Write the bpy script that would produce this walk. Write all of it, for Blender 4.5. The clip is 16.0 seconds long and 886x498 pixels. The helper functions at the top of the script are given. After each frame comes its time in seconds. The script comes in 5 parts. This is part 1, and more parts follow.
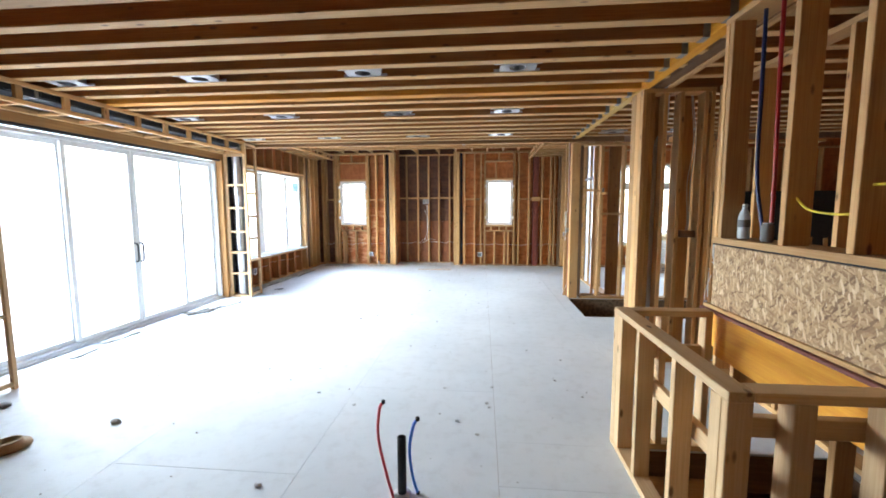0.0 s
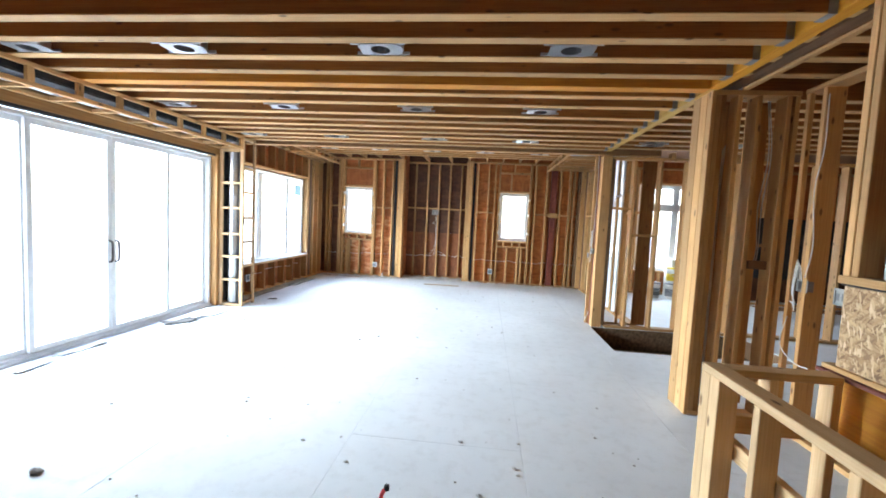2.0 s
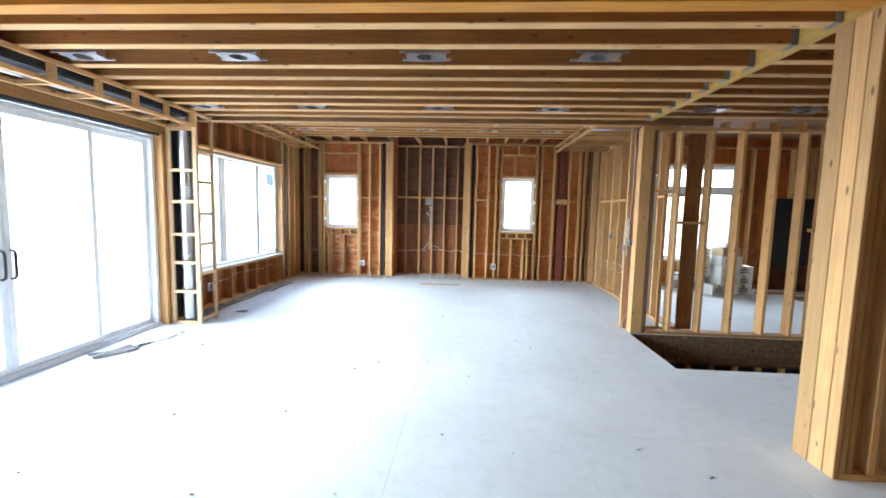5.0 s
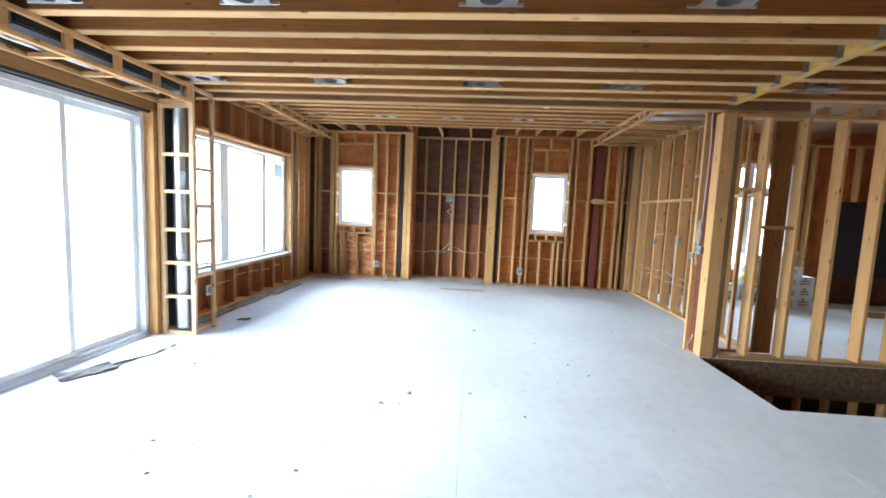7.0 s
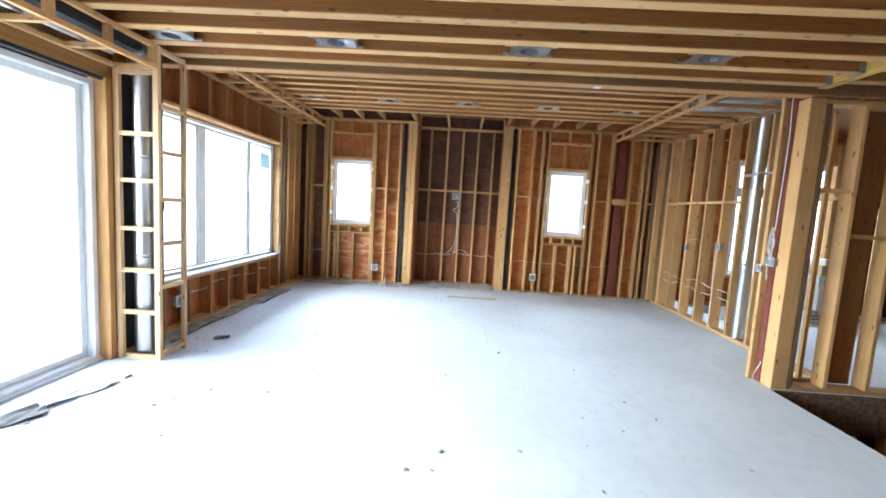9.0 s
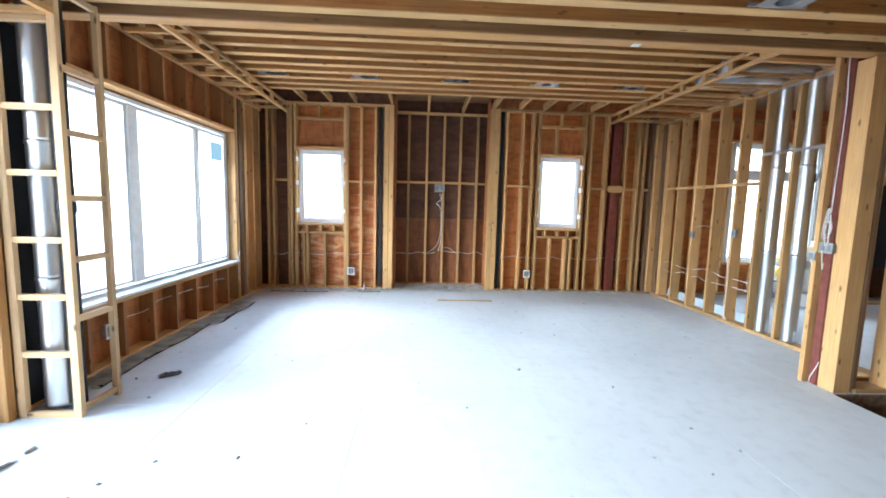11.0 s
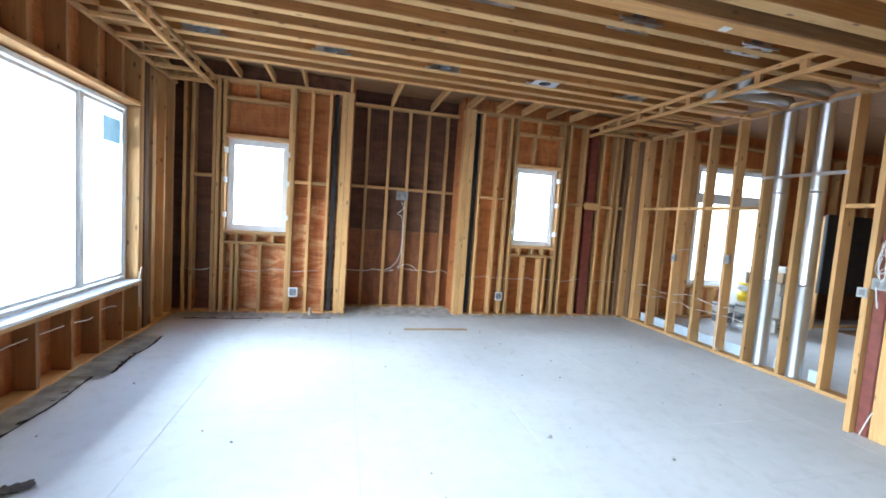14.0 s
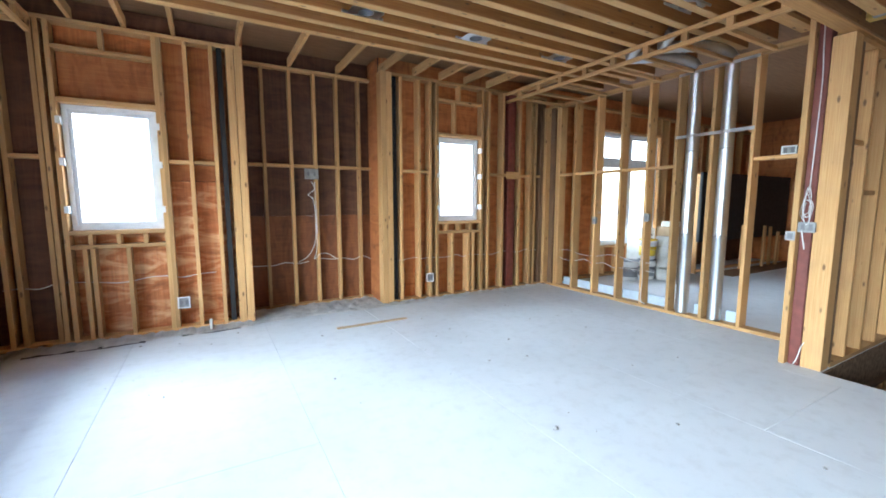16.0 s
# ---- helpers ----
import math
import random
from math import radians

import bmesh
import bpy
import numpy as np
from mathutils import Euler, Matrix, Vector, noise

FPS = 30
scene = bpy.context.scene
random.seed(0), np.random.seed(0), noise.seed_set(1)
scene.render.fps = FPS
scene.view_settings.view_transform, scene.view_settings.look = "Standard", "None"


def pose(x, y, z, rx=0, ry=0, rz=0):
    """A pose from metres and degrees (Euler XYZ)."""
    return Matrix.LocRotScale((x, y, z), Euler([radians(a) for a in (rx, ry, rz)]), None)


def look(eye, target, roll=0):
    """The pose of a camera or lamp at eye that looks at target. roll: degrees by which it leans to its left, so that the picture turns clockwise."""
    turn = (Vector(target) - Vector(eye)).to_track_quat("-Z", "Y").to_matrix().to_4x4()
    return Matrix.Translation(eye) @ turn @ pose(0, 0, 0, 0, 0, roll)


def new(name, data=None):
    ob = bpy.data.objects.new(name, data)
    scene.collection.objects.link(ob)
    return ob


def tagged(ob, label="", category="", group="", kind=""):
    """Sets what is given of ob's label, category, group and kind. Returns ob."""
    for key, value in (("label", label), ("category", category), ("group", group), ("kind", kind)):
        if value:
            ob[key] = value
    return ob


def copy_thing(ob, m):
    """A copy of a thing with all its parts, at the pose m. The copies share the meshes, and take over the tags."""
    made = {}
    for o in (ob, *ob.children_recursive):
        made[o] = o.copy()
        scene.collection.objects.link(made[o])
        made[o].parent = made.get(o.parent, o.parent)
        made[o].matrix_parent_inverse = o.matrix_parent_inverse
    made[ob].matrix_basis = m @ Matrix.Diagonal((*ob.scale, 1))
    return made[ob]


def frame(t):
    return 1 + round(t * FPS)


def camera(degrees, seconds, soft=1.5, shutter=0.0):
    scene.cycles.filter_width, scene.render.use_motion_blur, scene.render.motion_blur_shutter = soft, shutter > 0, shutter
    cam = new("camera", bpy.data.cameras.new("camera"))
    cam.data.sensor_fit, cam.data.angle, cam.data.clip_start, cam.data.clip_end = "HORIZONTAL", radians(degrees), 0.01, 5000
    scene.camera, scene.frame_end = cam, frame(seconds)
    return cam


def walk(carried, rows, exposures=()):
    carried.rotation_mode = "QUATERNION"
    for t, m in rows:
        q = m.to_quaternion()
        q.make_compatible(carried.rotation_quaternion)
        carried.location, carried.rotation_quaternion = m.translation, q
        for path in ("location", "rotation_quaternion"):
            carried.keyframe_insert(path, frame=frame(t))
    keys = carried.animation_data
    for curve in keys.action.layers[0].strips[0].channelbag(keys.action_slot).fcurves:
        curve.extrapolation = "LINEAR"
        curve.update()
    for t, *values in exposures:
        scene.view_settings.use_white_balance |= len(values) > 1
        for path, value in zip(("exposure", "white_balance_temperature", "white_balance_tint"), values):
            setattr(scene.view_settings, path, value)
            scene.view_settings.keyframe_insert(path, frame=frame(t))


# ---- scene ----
cam = camera(94.3, 16.0, soft=1.75)
PATH = [
    (0, (-0.223, 0.895, 1.576), (-0.413, 2.876, 1.375), -0.2),
    (0.5, (-0.264, 1.051, 1.574), (-0.465, 3.032, 1.395), 0.2),
    (1, (-0.312, 1.207, 1.561), (-0.529, 3.19, 1.412), 1.3),
    (1.5, (-0.377, 1.377, 1.562), (-0.602, 3.36, 1.43), 2.3),
    (2, (-0.441, 1.547, 1.552), (-0.644, 3.532, 1.411), 2.8),
    (2.5, (-0.516, 1.724, 1.536), (-0.672, 3.711, 1.37), 2.2),
    (3, (-0.589, 1.904, 1.534), (-0.703, 3.892, 1.342), 1.5),
    (3.5, (-0.652, 2.113, 1.524), (-0.755, 4.102, 1.336), 1.3),
    (4, (-0.716, 2.314, 1.553), (-0.829, 4.303, 1.374), 1.6),
    (6.5, (-1.202, 3.285, 1.512), (-1.316, 5.272, 1.313), 0.8),
    (7, (-1.295, 3.483, 1.505), (-1.433, 5.469, 1.314), 2.4),
    (7.5, (-1.418, 3.686, 1.5), (-1.558, 5.672, 1.308), 3.5),
    (8, (-1.521, 3.887, 1.504), (-1.645, 5.873, 1.302), 3.7),
    (10.5, (-2.016, 4.866, 1.46), (-1.958, 6.856, 1.27), 1.9),
    (11, (-2.109, 5.057, 1.446), (-2.001, 7.043, 1.234), 1.5),
    (11.5, (-2.188, 5.255, 1.452), (-2.037, 7.238, 1.238), 1.7),
    (12, (-2.284, 5.435, 1.448), (-2.085, 7.416, 1.258), 1.9),
    (12.5, (-2.397, 5.607, 1.449), (-2.136, 7.584, 1.288), 2.1),
    (13, (-2.486, 5.779, 1.458), (-2.157, 7.746, 1.313), 2.6),
    (13.5, (-2.558, 5.946, 1.446), (-2.162, 7.901, 1.31), 3.4),
    (14, (-2.665, 6.112, 1.45), (-2.183, 8.047, 1.299), 3.9),
    (14.5, (-2.765, 6.274, 1.437), (-2.169, 8.175, 1.263), 3.4),
    (15, (-2.86, 6.46, 1.419), (-2.12, 8.307, 1.217), 2.0),
    (15.5, (-2.923, 6.64, 1.409), (-2.05, 8.425, 1.182), 0.4),
    (16, (-2.988, 6.825, 1.381), (-2.006, 8.553, 1.153), -0.0),
]
walk(cam, [(t, look(eye, target, roll)) for t, eye, target, roll in PATH], exposures=[(0, 3.42, 6850, 12), (4, 3.36, 6650, 11), (8, 3.25, 6600, 10.5), (12, 3.18, 6480, 10), (16, 3.1, 6380, 10)])

# ---- world, light ----
world = bpy.data.worlds.new("overcast")
scene.world = world
world.use_nodes = True
wn = world.node_tree
sky = wn.nodes.new("ShaderNodeTexSky")
sky.sky_type, sky.sun_disc = "NISHITA", False
sky.sun_elevation, sky.sun_rotation = radians(50), radians(120)
wn.links.new(sky.outputs[0], wn.nodes["Background"].inputs[0])
wn.nodes["Background"].inputs[1].default_value = 0.15
sun = new("sun", bpy.data.lights.new("sun", "SUN"))
sun.data.energy, sun.data.angle, sun.data.color = 1.0, radians(20), (1, 0.97, 0.92)
sun.matrix_basis = look((8, 4, 12), (0, 8, 0))
SKYLIGHT = 3.8


def window_light(name, eye, target, w, h, gain=1.0):
    """Daylight that falls in through an opening."""
    lamp = new(name, bpy.data.lights.new(name, "AREA"))
    lamp.data.shape, lamp.data.size, lamp.data.size_y = "RECTANGLE", w, h
    lamp.data.energy, lamp.data.color = SKYLIGHT * gain * w * h * math.pi, (0.70, 0.86, 1.0)
    lamp.matrix_basis = look(eye, target)
    return lamp


window_light("daylight_west", (-13.0, 7.4, 4.6), (0.0, 7.4, 1.2), 16.0, 6.4, 1.08)
window_light("daylight_far_left", (-3.79, 14.4, 2.6), (-3.79, 10.5, 1.2), 2.6, 3.0, 0.7)
window_light("daylight_far_right", (0.26, 14.4, 2.6), (0.26, 10.5, 1.2), 2.6, 3.0, 0.8)
window_light("daylight_right_room", (3.95, 14.4, 2.6), (3.95, 10.5, 1.0), 3.0, 3.2, 0.8)

# ---- materials ----
def mat_base(name):
    m = bpy.data.materials.new(name)
    m.use_nodes = True
    nt = m.node_tree
    return m, nt, nt.nodes["Principled BSDF"]


def node(nt, kind, **vals):
    n = nt.nodes.new(kind)
    for k, v in vals.items():
        n.inputs[k].default_value = v
    return n


def mixcol(nt, fac, a, b, mode="MIX"):
    n = nt.nodes.new("ShaderNodeMix")
    n.data_type, n.blend_type = "RGBA", mode
    for sock, v in ((n.inputs[0], fac), (n.inputs[6], a), (n.inputs[7], b)):
        if isinstance(v, bpy.types.NodeSocket):
            nt.links.new(v, sock)
        else:
            sock.default_value = v if not isinstance(v, tuple) else (*v, 1)
    return n.outputs[2]


def ramp(nt, src, lo, hi, a=0.0, b=1.0):
    n = nt.nodes.new("ShaderNodeMapRange")
    nt.links.new(src, n.inputs[0])
    n.inputs[1].default_value, n.inputs[2].default_value = lo, hi
    n.inputs[3].default_value, n.inputs[4].default_value = a, b
    return n.outputs[0]


def coords(nt, scale, island=False):
    """Object coordinates, shifted at random from piece to piece, then stretched."""
    tc = nt.nodes.new("ShaderNodeTexCoord")
    if island:
        rnd = nt.nodes.new("ShaderNodeNewGeometry").outputs["Random Per Island"]
    else:
        rnd = nt.nodes.new("ShaderNodeObjectInfo").outputs["Random"]
    mul = nt.nodes.new("ShaderNodeMath")
    mul.operation = "MULTIPLY"
    mul.inputs[1].default_value = 37.0
    nt.links.new(rnd, mul.inputs[0])
    add = nt.nodes.new("ShaderNodeVectorMath")
    nt.links.new(tc.outputs["Object"], add.inputs[0])
    nt.links.new(mul.outputs[0], add.inputs[1])
    st = nt.nodes.new("ShaderNodeVectorMath")
    st.operation = "MULTIPLY"
    nt.links.new(add.outputs[0], st.inputs[0])
    st.inputs[1].default_value = scale
    return st.outputs[0], add.outputs[0], rnd


def noise_tex(nt, vec, scale, detail=3.0, rough=0.5):
    n = node(nt, "ShaderNodeTexNoise", Scale=scale, Detail=detail, Roughness=rough)
    nt.links.new(vec, n.inputs["Vector"])
    return n.outputs["Fac"]


def bump(nt, bsdf, height, strength, distance=0.002):
    b = node(nt, "ShaderNodeBump", Strength=strength, Distance=distance)
    nt.links.new(height, b.inputs["Height"])
    nt.links.new(b.outputs[0], bsdf.inputs["Normal"])


def wood(name, pale, dark, rough=0.7, knots=True, spread=0.28, fine=26.0, stain=(0.25, 0.16, 0.09), stain_amount=0.35, island=False, mottle=None):
    """Sawn lumber, its grain along the piece's own x axis."""
    m, nt, bsdf = mat_base(name)
    vec, raw, rnd = coords(nt, (1.2, fine, fine), island)
    grain = noise_tex(nt, vec, 2.2, 4.0, 0.6)
    col = mixcol(nt, ramp(nt, grain, 0.32, 0.68), pale, dark)
    broad = noise_tex(nt, raw, 2.3, 2.0)
    col = mixcol(nt, ramp(nt, broad, 0.52, 0.8, 0.0, stain_amount), col, stain)
    if mottle:
        wavy = nt.nodes.new("ShaderNodeVectorMath")
        wavy.operation = "MULTIPLY"
        wavy.inputs[1].default_value = (8.0, 2.6, 2.6)
        nt.links.new(raw, wavy.inputs[0])
        cloud = node(nt, "ShaderNodeTexNoise", Scale=1.0, Detail=5.0, Roughness=0.55, Distortion=1.3)
        nt.links.new(wavy.outputs[0], cloud.inputs["Vector"])
        col = mixcol(nt, ramp(nt, cloud.outputs["Fac"], 0.46, 0.72, 0.0, mottle[1]), col, mottle[0])
        col = mixcol(nt, ramp(nt, cloud.outputs["Fac"], 0.46, 0.30, 0.0, 0.55), col, tuple(c * 0.45 for c in dark))
    if knots:
        flat = nt.nodes.new("ShaderNodeVectorMath")
        flat.operation = "MULTIPLY"
        flat.inputs[1].default_value = (4.5, 12.0, 12.0)
        nt.links.new(raw, flat.inputs[0])
        vor = node(nt, "ShaderNodeTexVoronoi", Scale=1.0, Randomness=1.0)
        nt.links.new(flat.outputs[0], vor.inputs["Vector"])
        col = mixcol(nt, ramp(nt, vor.outputs["Distance"], 0.08, 0.16, 0.9, 0.0), col, (0.16, 0.075, 0.03))
    hue = ramp(nt, rnd, 0, 1, 1 - spread, 1 + spread * 0.35)
    comb = nt.nodes.new("ShaderNodeCombineColor")
    for i in range(3):
        nt.links.new(hue, comb.inputs[i])
    col = mixcol(nt, 1.0, col, comb.outputs[0], "MULTIPLY")
    nt.links.new(col, bsdf.inputs["Base Color"])
    bsdf.inputs["Roughness"].default_value = rough
    bump(nt, bsdf, grain, 0.35)
    return m


def plain(name, colour, rough=0.5, metal=0.0, vary=0.12, scale=14.0, lumps=0.1, stretch=(1, 1, 1)):
    """Paint, plastic or metal with faint blotches and a fine uneven skin."""
    m, nt, bsdf = mat_base(name)
    vec, raw, rnd = coords(nt, stretch)
    n1 = noise_tex(nt, vec, scale, 4.0)
    dark = tuple(c * (1 - vary) for c in colour)
    nt.links.new(mixcol(nt, ramp(nt, n1, 0.35, 0.7), colour, dark), bsdf.inputs["Base Color"])
    nt.links.new(ramp(nt, n1, 0.2, 0.8, max(rough - 0.08, 0.02), min(rough + 0.1, 1)), bsdf.inputs["Roughness"])
    bsdf.inputs["Metallic"].default_value = metal
    if lumps:
        bump(nt, bsdf, n1, lumps, 0.001)
    return m


LUMBER = wood("lumber", (0.71, 0.43, 0.178), (0.57, 0.29, 0.104), spread=0.34, fine=60.0)
# joist undersides: light bounced off the floor is put into this paler colour
LITEDGE = wood("lit_joist_edge", (0.74, 0.465, 0.20), (0.62, 0.34, 0.125), fine=50.0)
REDLUMBER = wood("reddish_lumber", (0.50, 0.245, 0.095), (0.36, 0.155, 0.055), spread=0.25, fine=55.0)
# joist sides: the shade between joists is put into this darker colour
SHADEDJOIST = wood("shaded_joist_lumber", (0.49, 0.22, 0.062), (0.35, 0.125, 0.03), spread=0.25, fine=50.0)
OLDWOOD = wood("weathered_lumber", (0.24, 0.13, 0.065), (0.15, 0.075, 0.035), stain=(0.10, 0.055, 0.03), stain_amount=0.6)
BEAM = wood("laminated_beam", (0.80, 0.37, 0.05), (0.64, 0.235, 0.025), knots=False, spread=0.1)
PALE = wood("pale_lumber", (0.77, 0.53, 0.29), (0.66, 0.41, 0.20), spread=0.2, fine=60.0)
DIRTY = plain("dirty_timber", (0.20, 0.12, 0.065), 0.9, vary=0.65, scale=22.0, lumps=0.5)
VIVIDBEAM = wood("orange_laminated_beam", (0.90, 0.43, 0.035), (0.76, 0.29, 0.018), knots=False, spread=0.1)
PALEBEAM = wood("pale_laminated_beam", (0.74, 0.47, 0.13), (0.60, 0.34, 0.07), knots=False, spread=0.1)
BROWNBEAM = wood("brown_beam", (0.38, 0.19, 0.072), (0.26, 0.115, 0.038))
PLY = wood("plywood_sheathing", (0.62, 0.21, 0.06), (0.45, 0.132, 0.037), knots=False, spread=0.25, stain=(0.18, 0.08, 0.035), stain_amount=0.5, mottle=((0.70, 0.30, 0.10), 0.5))
# darker copies of the plywood; shade of recesses and corners is in the colour
SHADEDPLY = wood("dark_shaded_plywood", (0.15, 0.056, 0.024), (0.095, 0.033, 0.016), knots=False, stain=(0.07, 0.035, 0.02), stain_amount=0.6, mottle=((0.24, 0.10, 0.045), 0.5))
SHADEDRECESSPLY = wood("shaded_recess_plywood", (0.30, 0.10, 0.034), (0.20, 0.062, 0.021), knots=False, stain=(0.10, 0.045, 0.02), stain_amount=0.6, mottle=((0.42, 0.16, 0.05), 0.5))
PATCHPLY = wood("patched_plywood", (0.58, 0.20, 0.065), (0.40, 0.12, 0.036), knots=False, stain=(0.62, 0.33, 0.15), stain_amount=0.6, mottle=((0.76, 0.50, 0.27), 0.9))
HEADER = wood("header_board", (0.58, 0.31, 0.11), (0.42, 0.20, 0.06), knots=False)
DECK = wood("plywood_deck", (0.30, 0.16, 0.075), (0.20, 0.10, 0.045), knots=False, spread=0.3)
PALECARD = plain("cardboard", (0.50, 0.36, 0.22), 0.8)
DULLZINC = plain("dull_zinc", (0.40, 0.40, 0.39), 0.7, 0.6, 0.3, 12.0)
GALV = plain("galvanised_steel", (0.66, 0.68, 0.70), 0.33, 1.0, 0.2, 5.0, 0.02, (1, 1, 0.15))
STEELRED = plain("red_primer", (0.20, 0.045, 0.03), 0.55, 0.0, 0.3)
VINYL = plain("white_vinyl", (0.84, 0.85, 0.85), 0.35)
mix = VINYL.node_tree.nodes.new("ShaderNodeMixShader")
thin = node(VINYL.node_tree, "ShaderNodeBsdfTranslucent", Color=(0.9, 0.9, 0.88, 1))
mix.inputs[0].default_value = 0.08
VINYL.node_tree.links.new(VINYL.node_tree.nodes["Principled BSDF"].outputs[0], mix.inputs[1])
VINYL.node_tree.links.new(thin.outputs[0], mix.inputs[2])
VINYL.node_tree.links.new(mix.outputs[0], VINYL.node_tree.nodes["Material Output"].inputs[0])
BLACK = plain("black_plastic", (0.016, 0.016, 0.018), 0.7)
RUBBER = plain("black_felt", (0.03, 0.03, 0.033), 0.9)
REDPIPE = plain("red_tubing", (0.95, 0.10, 0.12), 0.3)
BLUEPIPE = plain("blue_tubing", (0.02, 0.18, 0.85), 0.3)
# darker copies of the tubing; the stud wall's shade is in the colour
DARKRED = plain("shaded_dark_red_tubing", (0.36, 0.012, 0.014), 0.35)
DARKBLUE = plain("shaded_navy_tubing", (0.006, 0.016, 0.10), 0.35)
CABLE = plain("white_cable", (0.75, 0.74, 0.70), 0.45)
YELLOWCABLE = plain("yellow_cable", (0.78, 0.62, 0.05), 0.45)
BOXBLUE = plain("pale_blue_board", (0.50, 0.60, 0.68), 0.6)
WHITEBOX = plain("white_carton", (0.72, 0.71, 0.68), 0.7)
YELLOW = plain("yellow_plastic", (0.75, 0.52, 0.02), 0.4)
INKGREY = plain("grey_ink", (0.2, 0.2, 0.21), 0.7)
PAPER = plain("grey_paper", (0.55, 0.56, 0.57), 0.9)
BLUESTICK = plain("blue_sticker", (0.30, 0.62, 0.75), 0.5)
BLUESTICK.node_tree.nodes["Principled BSDF"].inputs["Alpha"].default_value = 0.8
PALESTICK = plain("pale_sticker", (0.50, 0.80, 0.86), 0.5)
PALESTICK.node_tree.nodes["Principled BSDF"].inputs["Alpha"].default_value = 0.4
DUSTYPAPER = plain("dusty_building_paper", (0.66, 0.64, 0.60), 0.9, vary=0.4, scale=7.0, lumps=0.3)
PALEPAPER = plain("pale_building_paper", (0.80, 0.80, 0.79), 0.75, vary=0.3, scale=8.0, lumps=0.3)
DUSTFELT = plain("dusty_felt", (0.14, 0.13, 0.12), 0.95, vary=0.5)


def osb_material():
    """Pressed strands: two layers of long flakes that lie crosswise."""
    m, nt, bsdf = mat_base("strand_board")
    vec, raw, rnd = coords(nt, (1.0, 1.0, 1.0))
    bend = node(nt, "ShaderNodeTexNoise", Scale=9.0, Detail=1.0)
    nt.links.new(raw, bend.inputs["Vector"])
    warp = nt.nodes.new("ShaderNodeVectorMath")
    warp.operation = "MULTIPLY_ADD"
    warp.inputs[1].default_value = (0.025, 0.025, 0.025)
    nt.links.new(bend.outputs["Color"], warp.inputs[0])
    nt.links.new(raw, warp.inputs[2])
    tones = []
    for turn, stretch in ((0.35, (26.0, 30.0, 110.0)), (-0.75, (28.0, 30.0, 100.0)), (1.35, (30.0, 30.0, 90.0))):
        rot = nt.nodes.new("ShaderNodeVectorRotate")
        rot.rotation_type = "Y_AXIS"
        rot.inputs["Angle"].default_value = turn
        nt.links.new(warp.outputs[0], rot.inputs["Vector"])
        st = nt.nodes.new("ShaderNodeVectorMath")
        st.operation = "MULTIPLY"
        st.inputs[1].default_value = stretch
        nt.links.new(rot.outputs[0], st.inputs[0])
        vor = node(nt, "ShaderNodeTexVoronoi", Scale=1.0, Randomness=1.0)
        nt.links.new(st.outputs[0], vor.inputs["Vector"])
        sep = nt.nodes.new("ShaderNodeSeparateColor")
        nt.links.new(vor.outputs["Color"], sep.inputs[0])
        tones.append(sep)
    col = mixcol(nt, tones[0].outputs[0], (0.60, 0.40, 0.21), (0.28, 0.15, 0.07))
    two = mixcol(nt, tones[1].outputs[0], (0.48, 0.29, 0.14), (0.18, 0.09, 0.04))
    three = mixcol(nt, tones[2].outputs[0], (0.74, 0.56, 0.35), (0.50, 0.31, 0.15))
    col = mixcol(nt, ramp(nt, tones[1].outputs[1], 0.55, 0.6), col, two)
    col = mixcol(nt, ramp(nt, tones[2].outputs[1], 0.7, 0.74), col, three)
    nt.links.new(col, bsdf.inputs["Base Color"])
    bsdf.inputs["Roughness"].default_value = 0.7
    bump(nt, bsdf, tones[0].outputs[2], 0.15)
    return m


OSB = osb_material()


def floor_material():
    """Pale, dusty subfloor with scuffs and stains."""
    m, nt, bsdf = mat_base("dusty_subfloor")
    tc = nt.nodes.new("ShaderNodeNewGeometry").outputs["Position"]
    big = noise_tex(nt, tc, 0.7, 4.0, 0.6)
    fine = noise_tex(nt, tc, 9.0, 6.0, 0.65)
    grit = noise_tex(nt, tc, 70.0, 3.0)
    col = mixcol(nt, ramp(nt, big, 0.35, 0.7), (0.70, 0.735, 0.765), (0.60, 0.63, 0.655))
    col = mixcol(nt, ramp(nt, fine, 0.5, 0.75, 0, 0.35), col, (0.46, 0.46, 0.46))
    col = mixcol(nt, ramp(nt, grit, 0.68, 0.76, 0, 0.5), col, (0.36, 0.35, 0.33))
    nt.links.new(col, bsdf.inputs["Base Color"])
    nt.links.new(ramp(nt, fine, 0.3, 0.7, 0.55, 0.8), bsdf.inputs["Roughness"])
    bump(nt, bsdf, fine, 0.15, 0.003)
    return m


FLOOR = floor_material()


def glass_material():
    m = bpy.data.materials.new("window_glass")
    m.use_nodes = True
    nt = m.node_tree
    nt.nodes.remove(nt.nodes["Principled BSDF"])
    tr = nt.nodes.new("ShaderNodeBsdfTransparent")
    gl = node(nt, "ShaderNodeBsdfGlossy", Roughness=0.02)
    mx = nt.nodes.new("ShaderNodeMixShader")
    mx.inputs[0].default_value = 0.05
    nt.links.new(tr.outputs[0], mx.inputs[1])
    nt.links.new(gl.outputs[0], mx.inputs[2])
    nt.links.new(mx.outputs[0], nt.nodes["Material Output"].inputs[0])
    return m


GLASS = glass_material()


def clear_plastic():
    m, nt, bsdf = mat_base("clear_plastic")
    bsdf.inputs["Base Color"].default_value = (0.75, 0.8, 0.84, 1)
    bsdf.inputs["Roughness"].default_value = 0.12
    bsdf.inputs["Alpha"].default_value = 0.82
    return m


CLEAR = clear_plastic()


